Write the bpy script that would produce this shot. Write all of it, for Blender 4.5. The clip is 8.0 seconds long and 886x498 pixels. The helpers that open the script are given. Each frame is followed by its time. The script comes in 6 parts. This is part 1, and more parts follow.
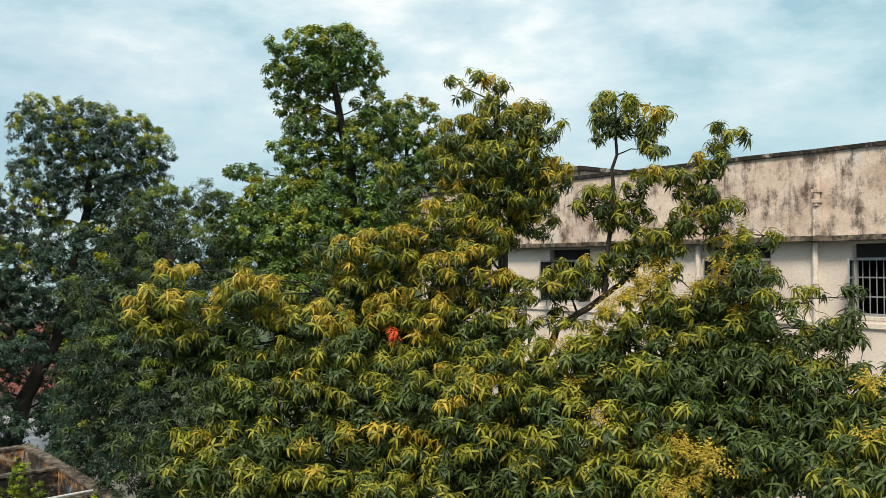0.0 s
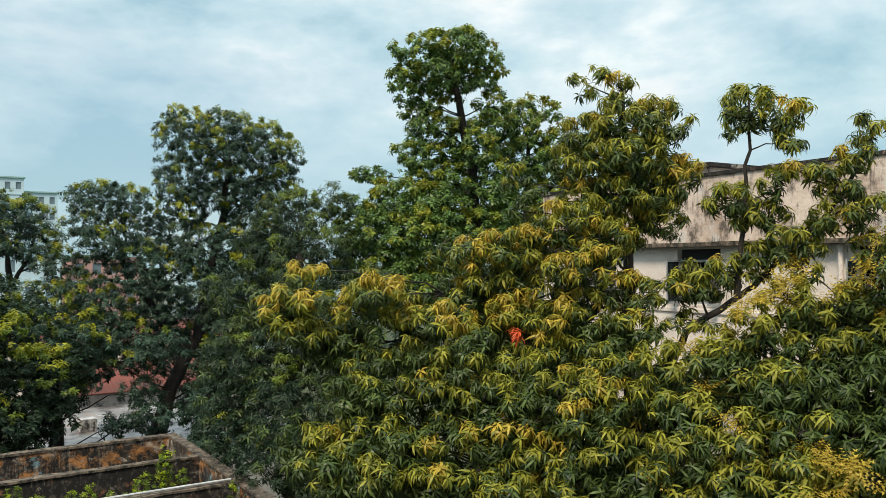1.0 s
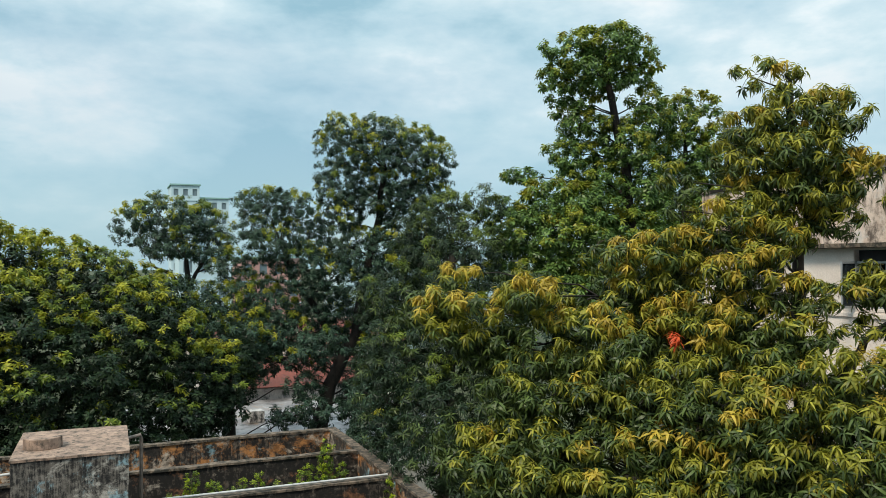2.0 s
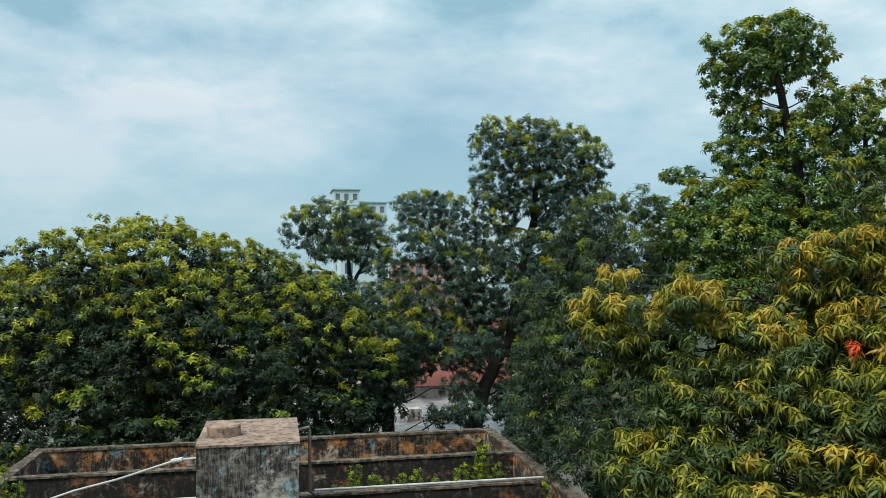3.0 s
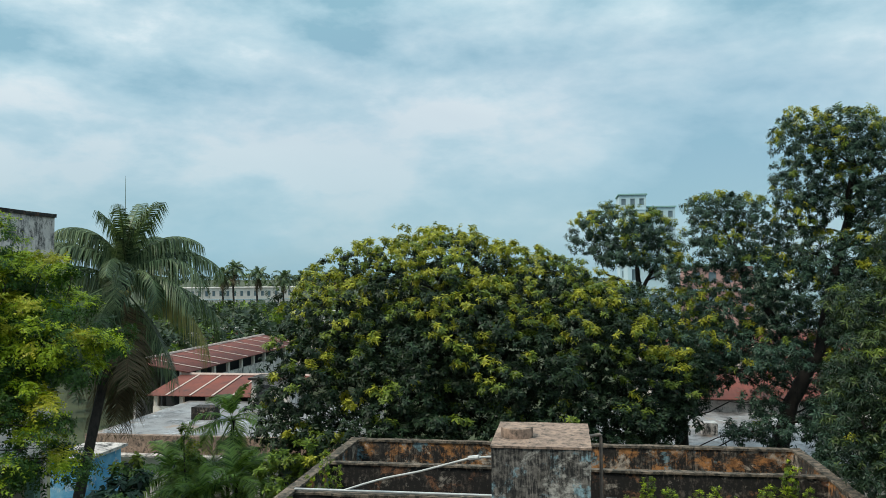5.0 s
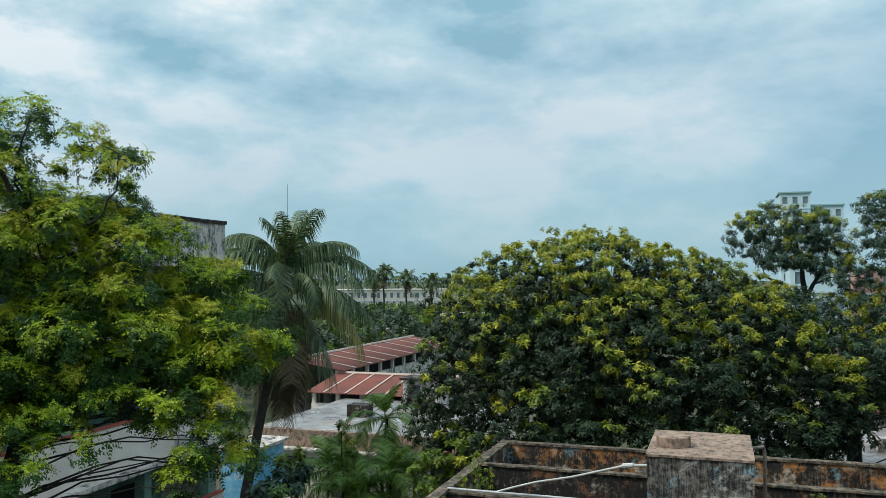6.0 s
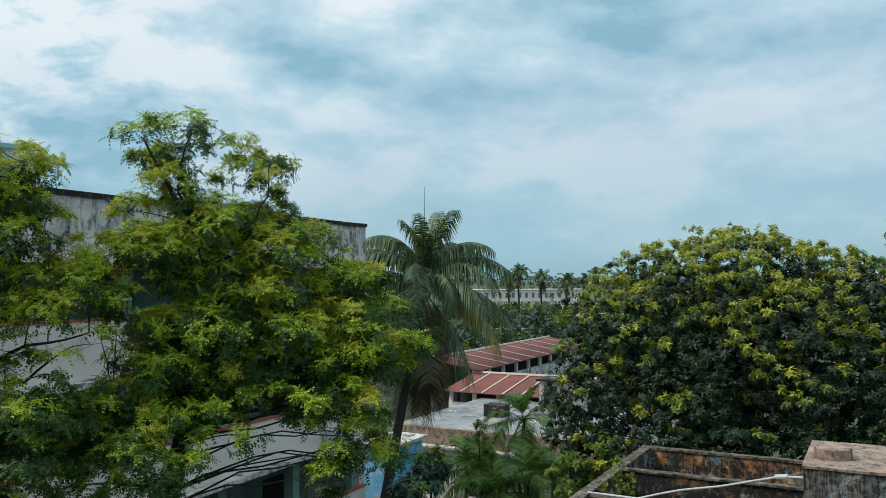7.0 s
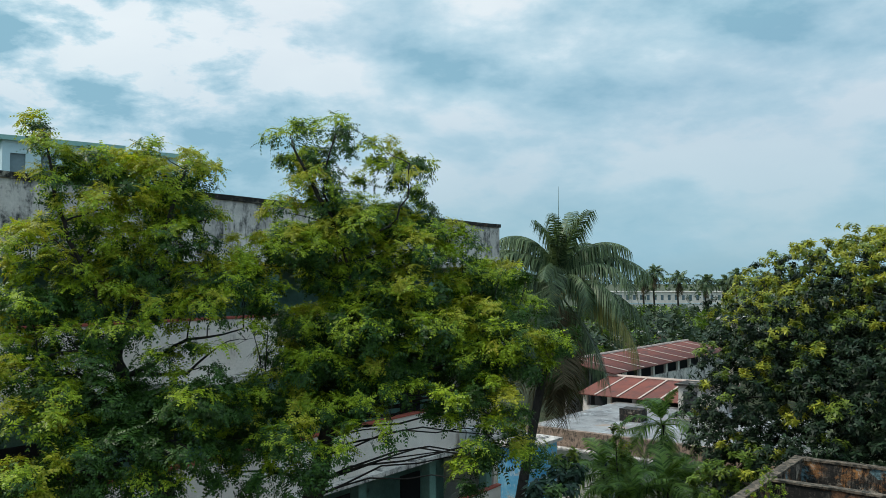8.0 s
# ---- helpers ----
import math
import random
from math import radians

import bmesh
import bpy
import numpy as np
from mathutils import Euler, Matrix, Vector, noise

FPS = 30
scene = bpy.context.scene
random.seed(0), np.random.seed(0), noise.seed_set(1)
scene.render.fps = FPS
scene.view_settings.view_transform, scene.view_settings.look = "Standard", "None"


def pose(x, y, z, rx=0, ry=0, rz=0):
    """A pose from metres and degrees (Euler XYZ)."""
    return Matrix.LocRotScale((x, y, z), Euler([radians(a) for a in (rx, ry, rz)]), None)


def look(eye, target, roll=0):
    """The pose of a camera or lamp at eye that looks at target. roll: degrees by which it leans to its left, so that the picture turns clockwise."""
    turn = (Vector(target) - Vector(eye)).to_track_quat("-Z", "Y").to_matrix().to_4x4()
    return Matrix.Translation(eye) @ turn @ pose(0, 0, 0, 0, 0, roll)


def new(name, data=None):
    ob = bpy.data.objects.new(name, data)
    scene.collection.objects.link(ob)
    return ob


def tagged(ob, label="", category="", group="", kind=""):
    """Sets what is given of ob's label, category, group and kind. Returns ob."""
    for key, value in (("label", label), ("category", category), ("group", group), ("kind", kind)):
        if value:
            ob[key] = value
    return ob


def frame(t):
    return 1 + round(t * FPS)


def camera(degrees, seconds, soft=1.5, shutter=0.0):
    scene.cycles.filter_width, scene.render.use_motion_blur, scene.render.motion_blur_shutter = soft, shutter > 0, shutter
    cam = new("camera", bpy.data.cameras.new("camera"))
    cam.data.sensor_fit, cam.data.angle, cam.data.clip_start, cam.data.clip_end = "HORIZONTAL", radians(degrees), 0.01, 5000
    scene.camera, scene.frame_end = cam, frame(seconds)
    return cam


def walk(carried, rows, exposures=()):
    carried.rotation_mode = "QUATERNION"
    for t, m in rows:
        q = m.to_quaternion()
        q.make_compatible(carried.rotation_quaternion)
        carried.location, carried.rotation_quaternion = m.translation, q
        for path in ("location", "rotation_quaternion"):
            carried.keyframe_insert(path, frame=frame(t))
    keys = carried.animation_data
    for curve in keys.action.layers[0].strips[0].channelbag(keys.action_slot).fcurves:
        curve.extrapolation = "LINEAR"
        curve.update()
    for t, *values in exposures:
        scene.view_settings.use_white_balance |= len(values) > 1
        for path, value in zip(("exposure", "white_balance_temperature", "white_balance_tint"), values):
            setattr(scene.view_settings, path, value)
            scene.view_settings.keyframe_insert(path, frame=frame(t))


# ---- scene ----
# ---- camera ----
cam = camera(58.09, 8.0, soft=0.65)
PATH = [
    (0, (0.188, -0.012, 12.481), (6.895, 7.404, 12.636), -0.37),
    (0.5, (0.164, -0.001, 12.496), (6.302, 7.892, 12.650), -0.42),
    (1, (0.160, 0.008, 12.501), (5.675, 8.349, 12.659), -0.42),
    (1.5, (0.171, 0.051, 12.504), (4.922, 8.848, 12.679), -0.41),
    (2, (0.136, 0.045, 12.515), (3.999, 9.267, 12.700), -0.42),
    (3.5, (0.041, -0.031, 12.522), (1.238, 9.894, 12.770), -0.32),
    (4, (0.026, -0.015, 12.510), (0.456, 9.972, 12.785), -0.54),
    (4.5, (-0.000, 0.000, 12.500), (-0.418, 9.987, 12.801), -0.54),
    (5, (-0.006, 0.078, 12.492), (-1.490, 9.962, 12.817), -0.37),
    (6.5, (-0.114, -0.085, 12.544), (-4.131, 9.065, 12.920), -0.32),
    (7, (-0.141, -0.074, 12.550), (-4.926, 8.699, 12.925), -0.35),
    (7.5, (-0.230, -0.055, 12.530), (-5.734, 8.285, 12.913), -0.30),
    (8, (-0.241, -0.140, 12.514), (-6.389, 7.737, 12.915), -0.20),
]
walk(cam, [(t, look(eye, target, roll)) for t, eye, target, roll in PATH],
     exposures=[(0, 0.2, 7000, 14), (2, 0.08, 6600, 11), (4.5, -0.08, 6380, 9), (6.5, -0.13, 6200, 8), (8, -0.17, 6100, 8)])

# ---- world, sun ----
SUN_AZ, SUN_EL = radians(122), radians(50)      # to the left of +y, and above the horizon
world = bpy.data.worlds.new("overcast_sky")
scene.world = world
world.use_nodes = True
wt = world.node_tree
wt.nodes.clear()


def wnode(kind, **props):
    n = wt.nodes.new(kind)
    for k, v in props.items():
        if k == "op":
            n.operation = v
    return n


def wmath(op, a, b=None):
    n = wnode("ShaderNodeMath", op=op)
    for i, s in enumerate((a, b)):
        if s is None:
            continue
        if isinstance(s, (int, float)):
            n.inputs[i].default_value = s
        else:
            wt.links.new(s, n.inputs[i])
    return n.outputs[0]


def wramp(fac, stops):
    n = wt.nodes.new("ShaderNodeValToRGB")
    while len(n.color_ramp.elements) < len(stops):
        n.color_ramp.elements.new(0.5)
    for e, (p, c) in zip(n.color_ramp.elements, stops):
        e.position, e.color = p, (*c, 1)
    wt.links.new(fac, n.inputs[0])
    return n.outputs[0]


w_sky = wt.nodes.new("ShaderNodeTexSky")
w_sky.sky_type = "NISHITA"
w_sky.sun_disc = False
w_sky.sun_elevation, w_sky.sun_rotation = SUN_EL, -SUN_AZ
w_co = wt.nodes.new("ShaderNodeTexCoord")
w_sep = wt.nodes.new("ShaderNodeSeparateXYZ")
wt.links.new(w_co.outputs["Generated"], w_sep.inputs[0])


def wnoise(scale, detail, rough, distort, shift):
    m = wt.nodes.new("ShaderNodeMapping")
    m.inputs["Location"].default_value = shift
    m.inputs["Scale"].default_value = (1, 1, 2.3)
    wt.links.new(w_co.outputs["Generated"], m.inputs[0])
    n = wt.nodes.new("ShaderNodeTexNoise")
    for k, v in (("Scale", scale), ("Detail", detail), ("Roughness", rough), ("Distortion", distort)):
        n.inputs[k].default_value = v
    wt.links.new(m.outputs[0], n.inputs["Vector"])
    return n.outputs[0]


w_cover = wramp(wnoise(1.6, 6, 0.5, 0.3, (3.1, 1.7, 0)), [(0.34, (0.72, 0.72, 0.72)), (0.58, (1, 1, 1))])
w_cloud = wmath("ADD", wmath("MULTIPLY", wnoise(3.0, 8, 0.55, 0.1, (0.4, 5.2, 2)), 0.68), wmath("MULTIPLY", wnoise(8.0, 7, 0.55, 0.1, (2.4, 1.2, 4)), 0.32))
# the cloud is greyer to the east, and more broken to the west
w_west = wmath("MAXIMUM", wmath("MULTIPLY", w_sep.outputs[0], -1.0), 0.0)
w_east = wmath("MAXIMUM", wmath("SUBTRACT", w_sep.outputs[0], 0.6), 0.0)
w_cloud = wmath("ADD", wmath("MULTIPLY", wmath("SUBTRACT", w_cloud, 0.5), wmath("ADD", 1.1, wmath("MULTIPLY", w_west, 0.6))), wmath("ADD", wmath("SUBTRACT", 0.5, wmath("MULTIPLY", w_west, 0.02)), wmath("MULTIPLY", w_east, -0.16)))
w_bank = wt.nodes.new("ShaderNodeVectorMath")
w_bank.operation = "DOT_PRODUCT"
w_bank.inputs[1].default_value = (-0.850, 0.471, 0.235)
wt.links.new(w_co.outputs["Generated"], w_bank.inputs[0])
# a bank of bright, torn cloud to the west
w_cloud = wmath("ADD", w_cloud, wmath("MULTIPLY", wmath("MULTIPLY", wmath("MAXIMUM", wmath("SUBTRACT", w_bank.outputs["Value"], 0.955), 0.0), 30.0), wmath("SUBTRACT", wnoise(9.0, 8, 0.6, 0.2, (6.1, 2.2, 1)), 0.44)))
w_tone = wramp(w_cloud,
               [(0.36, (0.32, 0.55, 0.66)), (0.45, (0.5, 0.71, 0.8)), (0.53, (0.66, 0.83, 0.89)), (0.565, (0.78, 0.91, 0.95)), (0.62, (0.95, 1.0, 1.0))])
w_bg_sky = wt.nodes.new("ShaderNodeBackground")
w_bg_sky.inputs["Strength"].default_value = 0.12
wt.links.new(w_sky.outputs[0], w_bg_sky.inputs["Color"])
w_bg_cloud = wt.nodes.new("ShaderNodeBackground")
# an overcast sky is about twice as bright overhead as at the horizon
wt.links.new(wmath("ADD", 1.0, wmath("MULTIPLY", wmath("MAXIMUM", wmath("SUBTRACT", w_sep.outputs[2], 0.38), 0.0), 1.6)), w_bg_cloud.inputs["Strength"])
w_haze = wt.nodes.new("ShaderNodeMix")
w_haze.data_type = "RGBA"
wt.links.new(wmath("MULTIPLY", wmath("MAXIMUM", wmath("SUBTRACT", 1.0, wmath("DIVIDE", w_sep.outputs[2], 0.28)), 0.0), 0.85), w_haze.inputs[0])
wt.links.new(w_tone, w_haze.inputs[6])
w_haze.inputs[7].default_value = (0.32, 0.55, 0.655, 1)
wt.links.new(w_haze.outputs[2], w_bg_cloud.inputs["Color"])
w_mix = wt.nodes.new("ShaderNodeMixShader")
wt.links.new(w_cover, w_mix.inputs[0])
wt.links.new(w_bg_sky.outputs[0], w_mix.inputs[1])
wt.links.new(w_bg_cloud.outputs[0], w_mix.inputs[2])
w_out = wt.nodes.new("ShaderNodeOutputWorld")
wt.links.new(w_mix.outputs[0], w_out.inputs[0])

sun = new("sun", bpy.data.lights.new("sun", "SUN"))
sun.data.energy, sun.data.angle, sun.data.color = 3.3, radians(14), (1, 0.9, 0.74)
sun.matrix_world = look((-math.sin(SUN_AZ) * math.cos(SUN_EL) * 200, math.cos(SUN_AZ) * math.cos(SUN_EL) * 200, 200 * math.sin(SUN_EL)), (0, 0, 0))


# ---- materials ----
def material(name, rough=0.8, metal=0.0):
    m = bpy.data.materials.new(name)
    m.use_nodes = True
    b = m.node_tree.nodes["Principled BSDF"]
    b.inputs["Roughness"].default_value, b.inputs["Metallic"].default_value = rough, metal
    return m, m.node_tree, b


def coords(nt, scale=(1, 1, 1), shift=(0, 0, 0)):
    c = nt.nodes.new("ShaderNodeTexCoord")
    g = nt.nodes.new("ShaderNodeMapping")
    g.inputs["Scale"].default_value, g.inputs["Location"].default_value = scale, shift
    nt.links.new(c.outputs["Object"], g.inputs[0])
    return g.outputs[0]


def noise_fac(nt, vec, scale, detail=5, rough=0.6, distort=0.0):
    n = nt.nodes.new("ShaderNodeTexNoise")
    for k, v in (("Scale", scale), ("Detail", detail), ("Roughness", rough), ("Distortion", distort)):
        n.inputs[k].default_value = v
    nt.links.new(vec, n.inputs["Vector"])
    return n.outputs[0]


def ramp(nt, fac, stops):
    n = nt.nodes.new("ShaderNodeValToRGB")
    while len(n.color_ramp.elements) < len(stops):
        n.color_ramp.elements.new(0.5)
    for e, (p, c) in zip(n.color_ramp.elements, stops):
        c = (c, c, c) if isinstance(c, (int, float)) else c
        e.position, e.color = p, (*c, 1)
    nt.links.new(fac, n.inputs[0])
    return n.outputs[0]


def mixed(nt, fac, a, b, mode="MIX"):
    n = nt.nodes.new("ShaderNodeMix")
    n.data_type, n.blend_type = "RGBA", mode
    for sock, s in ((n.inputs[0], fac), (n.inputs[6], a), (n.inputs[7], b)):
        if isinstance(s, tuple):
            sock.default_value = (*s, 1)
        elif isinstance(s, (int, float)):
            sock.default_value = s
        else:
            nt.links.new(s, sock)
    return n.outputs[2]


def bump(nt, bsdf, fac, strength=0.4, dist=0.02):
    n = nt.nodes.new("ShaderNodeBump")
    n.inputs["Strength"].default_value, n.inputs["Distance"].default_value = strength, dist
    nt.links.new(fac, n.inputs["Height"])
    nt.links.new(n.outputs[0], bsdf.inputs["Normal"])


def stained(name, base, stain, dark, amount=0.5, streak=1.0, rough=0.9, size=1.0, patches=(), bare=()):
    """Weathered plaster: base colour, broad stains, patches of other colours, black mould in blotches that run down."""
    m, nt, b = material(name, rough)
    v = coords(nt)
    c = mixed(nt, ramp(nt, noise_fac(nt, v, 0.9 / size, 8, 0.68), [(0.38, 0.0), (0.62, 1.0)]), base, stain)
    for i, (col, at) in enumerate(patches):
        f = noise_fac(nt, coords(nt, (1, 1, 0.8), (7 + 5.3 * i, 3 - 2.1 * i, 1 + i)), 1.1 / size, 9, 0.72)
        c = mixed(nt, ramp(nt, f, [(at, 0.0), (at + 0.07, 1.0)]), c, col)
    runs = noise_fac(nt, coords(nt, (2.2 * streak, 2.2 * streak, 0.5)), 1.4 / size, 9, 0.75, 0.4)
    blots = noise_fac(nt, coords(nt, (1, 1, 1), (3, 9, 4)), 2.1 / size, 9, 0.74)
    k = ramp(nt, mixed(nt, 0.5, runs, blots), [(0.6 - 0.22 * amount, 0.0), (0.68 - 0.2 * amount, 1.0)])
    c = mixed(nt, k, c, dark)
    for i, (col, at) in enumerate(bare):
        f = noise_fac(nt, coords(nt, (1, 1, 1.2), (2 + 4.7 * i, 8 - 3.1 * i, 5 + i)), 1.0, 10, 0.72, 0.3)
        c = mixed(nt, ramp(nt, f, [(at, 0.0), (at + 0.05, 0.9)]), c, mixed(nt, ramp(nt, blots, [(0.42, 0.0), (0.6, 1.0)]), col, tuple(0.3 * x for x in col)))
    fine = noise_fac(nt, v, 24, 7, 0.75)
    c = mixed(nt, 0.5, c, ramp(nt, fine, [(0.3, 0.55), (0.62, 1.0)]), "MULTIPLY")
    nt.links.new(c, b.inputs["Base Color"])
    bump(nt, b, noise_fac(nt, v, 14, 8, 0.7), 0.5, 0.02)
    return m


def plain(name, col, rough=0.6, metal=0.0, vary=0.25, scale=6):
    m, nt, b = material(name, rough, metal)
    v = coords(nt)
    lo = tuple(x * (1 - vary) for x in col)
    c = ramp(nt, noise_fac(nt, v, scale, 6, 0.65), [(0.3, lo), (0.7, col)])
    nt.links.new(c, b.inputs["Base Color"])
    bump(nt, b, noise_fac(nt, v, scale * 6, 4), 0.2, 0.01)
    return m


def leaf_material(name, dark, light, glow=0.25, rough=0.42, gloss=0.26):
    """A leaf: colour by leaf, slightly glossy, letting some light through."""
    m, nt, b = material(name, rough)
    g = nt.nodes.new("ShaderNodeNewGeometry")
    c = ramp(nt, g.outputs["Random Per Island"], [(0.0, dark), (0.7, light), (1.0, tuple(min(1, 1.35 * x) for x in light))])
    v = coords(nt)
    c = mixed(nt, 0.5, c, ramp(nt, noise_fac(nt, v, 1.1, 4), [(0.3, 0.45), (0.7, 1.0)]), "MULTIPLY")
    nt.links.new(c, b.inputs["Base Color"])
    b.inputs["Specular IOR Level"].default_value = gloss
    tr = nt.nodes.new("ShaderNodeBsdfTranslucent")
    nt.links.new(mixed(nt, 1.0, c, (1.0, 1.0, 0.5), "MULTIPLY"), tr.inputs[0])
    mx = nt.nodes.new("ShaderNodeMixShader")
    mx.inputs[0].default_value = glow
    nt.links.new(b.outputs[0], mx.inputs[1])
    nt.links.new(tr.outputs[0], mx.inputs[2])
    nt.links.new(mx.outputs[0], nt.nodes["Material Output"].inputs[0])
    return m


M = {}
M["cream"] = stained("cream_limewash", (0.76, 0.64, 0.55), (0.46, 0.34, 0.27), (0.11, 0.085, 0.07), 0.5, patches=(((0.6, 0.56, 0.52), 0.56),))
M["white"] = stained("white_wall_paint", (0.82, 0.75, 0.69), (0.7, 0.62, 0.56), (0.32, 0.27, 0.23), 0.05, size=1.6)
M["grey_plaster"] = stained("mouldy_grey_plaster", (0.74, 0.68, 0.63), (0.46, 0.42, 0.4), (0.045, 0.045, 0.045), 0.5)
M["mould"] = stained("blackened_concrete", (0.13, 0.105, 0.085), (0.055, 0.046, 0.038), (0.009, 0.008, 0.007), 0.95, 0.9, size=0.3,
                     patches=(((0.34, 0.27, 0.21), 0.57), ((0.2, 0.1, 0.045), 0.6), ((0.42, 0.38, 0.33), 0.63)), bare=(((0.26, 0.12, 0.06), 0.57), ((0.42, 0.37, 0.31), 0.57)))
M["tank"] = stained("weathered_tank_cement", (0.23, 0.21, 0.185), (0.09, 0.082, 0.07), (0.014, 0.014, 0.014), 0.7, 2.4, size=0.26,
                    patches=(((0.24, 0.38, 0.43), 0.57), ((0.5, 0.48, 0.43), 0.6), ((0.24, 0.12, 0.05), 0.62)), bare=(((0.5, 0.48, 0.43), 0.54), ((0.3, 0.47, 0.53), 0.545)))
M["tank_top"] = stained("reddish_cement", (0.4, 0.28, 0.21), (0.22, 0.155, 0.12), (0.07, 0.056, 0.045), 0.5, 0.6, size=0.25, bare=(((0.5, 0.36, 0.28), 0.58),))
M["parapet"] = stained("stained_parapet_plaster", (0.2, 0.165, 0.13), (0.08, 0.065, 0.052), (0.009, 0.008, 0.007), 0.84, 2.2, size=0.34,
                       patches=(((0.34, 0.15, 0.045), 0.5), ((0.5, 0.34, 0.22), 0.59), ((0.15, 0.25, 0.29), 0.6)), bare=(((0.5, 0.22, 0.07), 0.51), ((0.55, 0.47, 0.38), 0.55), ((0.22, 0.37, 0.42), 0.565), ((0.03, 0.026, 0.022), 0.55)))
M["coping"] = stained("mossy_coping", (0.26, 0.2, 0.15), (0.1, 0.08, 0.06), (0.02, 0.02, 0.015), 0.65, 0.6, size=0.3)
# pale bare patches paint the sky's reflection in puddles as colour
M["roof_dark"] = stained("wet_flat_roof", (0.34, 0.33, 0.33), (0.17, 0.15, 0.14), (0.05, 0.045, 0.045), 0.45, 0.5, 0.4, size=2.2, patches=(((0.3, 0.2, 0.13), 0.57),), bare=(((0.62, 0.64, 0.66), 0.57), ((0.07, 0.06, 0.055), 0.58)))
M["rust"] = stained("rusty_roof_sheet", (0.21, 0.05, 0.03), (0.13, 0.036, 0.027), (0.06, 0.028, 0.025), 0.35, 0.6, 0.7, size=2.0)
M["ridge"] = plain("pale_ridge_sheet", (0.55, 0.42, 0.36), 0.7)
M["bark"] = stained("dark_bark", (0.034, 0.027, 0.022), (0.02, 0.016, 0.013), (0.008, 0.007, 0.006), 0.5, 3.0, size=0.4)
M["bark_light"] = stained("pale_bark", (0.2, 0.15, 0.1), (0.1, 0.075, 0.05), (0.03, 0.025, 0.02), 0.4, 3.0, size=0.4)
M["ground"] = plain("grassy_soil", (0.07, 0.085, 0.035), 0.95, 0, 0.6, 0.4)
M["pvc"] = plain("white_pvc", (0.58, 0.6, 0.6), 0.5, 0, 0.4, 3)
M["steel"] = plain("dull_pipe", (0.3, 0.24, 0.2), 0.6, 0.3, 0.5, 8)
# near-black, stands in for the shade inside rooms, recesses and openings
M["dark"] = plain("interior_shade", (0.02, 0.022, 0.025), 0.8)
M["green_wall"] = stained("green_wall_paint", (0.2, 0.36, 0.3), (0.12, 0.22, 0.19), (0.04, 0.05, 0.045), 0.2)
M["red_trim"] = plain("red_oxide_trim", (0.4, 0.09, 0.06), 0.7)
M["blue"] = stained("blue_wall_paint", (0.06, 0.32, 0.62), (0.25, 0.55, 0.75), (0.6, 0.68, 0.72), 0.3, 1.0, bare=(((0.7, 0.75, 0.76), 0.54),))
M["frame"] = plain("grey_painted_steel", (0.32, 0.35, 0.36), 0.5)
M["glass"] = plain("window_pane", (0.03, 0.04, 0.045), 0.08, 0, 0.3, 2)
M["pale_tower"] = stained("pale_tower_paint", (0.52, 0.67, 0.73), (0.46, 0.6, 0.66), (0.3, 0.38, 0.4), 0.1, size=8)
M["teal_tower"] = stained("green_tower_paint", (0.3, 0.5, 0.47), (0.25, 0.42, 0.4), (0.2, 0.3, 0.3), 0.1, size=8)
# paler and bluer than near glass: the fading with distance is in the colour
M["far_pane"] = plain("far_window_pane", (0.16, 0.22, 0.25), 0.3, 0, 0.3, 2)
M["pink"] = stained("pink_house_paint", (0.55, 0.3, 0.27), (0.42, 0.25, 0.22), (0.2, 0.12, 0.1), 0.15, size=4)
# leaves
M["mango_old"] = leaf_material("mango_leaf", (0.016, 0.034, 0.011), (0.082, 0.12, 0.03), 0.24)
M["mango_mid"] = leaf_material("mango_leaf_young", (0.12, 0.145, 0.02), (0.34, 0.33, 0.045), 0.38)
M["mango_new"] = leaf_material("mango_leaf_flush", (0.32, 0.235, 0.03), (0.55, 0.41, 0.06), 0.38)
# near-black: holds part of the shade inside the domed crown
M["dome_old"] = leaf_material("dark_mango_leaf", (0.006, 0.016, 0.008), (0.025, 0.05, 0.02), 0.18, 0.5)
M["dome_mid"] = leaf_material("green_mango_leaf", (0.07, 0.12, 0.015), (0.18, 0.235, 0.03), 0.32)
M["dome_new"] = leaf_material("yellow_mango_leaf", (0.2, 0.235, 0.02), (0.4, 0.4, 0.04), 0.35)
M["blue_old"] = leaf_material("bluish_leaf", (0.013, 0.033, 0.024), (0.058, 0.108, 0.07), 0.22, 0.42)
M["broad_old"] = leaf_material("broad_leaf", (0.034, 0.08, 0.022), (0.14, 0.235, 0.06), 0.3, 0.34)
M["broad_mid"] = leaf_material("broad_leaf_young", (0.13, 0.19, 0.02), (0.28, 0.32, 0.045), 0.35)
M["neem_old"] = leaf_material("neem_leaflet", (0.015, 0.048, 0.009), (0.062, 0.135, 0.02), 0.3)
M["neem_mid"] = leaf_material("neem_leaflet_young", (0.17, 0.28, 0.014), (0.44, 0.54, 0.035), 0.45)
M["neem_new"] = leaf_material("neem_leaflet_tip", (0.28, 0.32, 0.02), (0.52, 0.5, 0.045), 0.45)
M["palm"] = leaf_material("palm_leaflet", (0.036, 0.07, 0.035), (0.15, 0.205, 0.1), 0.25)
M["areca"] = leaf_material("areca_leaflet", (0.06, 0.13, 0.03), (0.22, 0.35, 0.08), 0.4)
M["palm_dry"] = leaf_material("dry_palm_leaflet", (0.05, 0.04, 0.022), (0.13, 0.1, 0.055), 0.15, 0.7)
M["palm_yellow"] = leaf_material("yellow_palm_leaflet", (0.16, 0.18, 0.06), (0.34, 0.3, 0.1), 0.3)
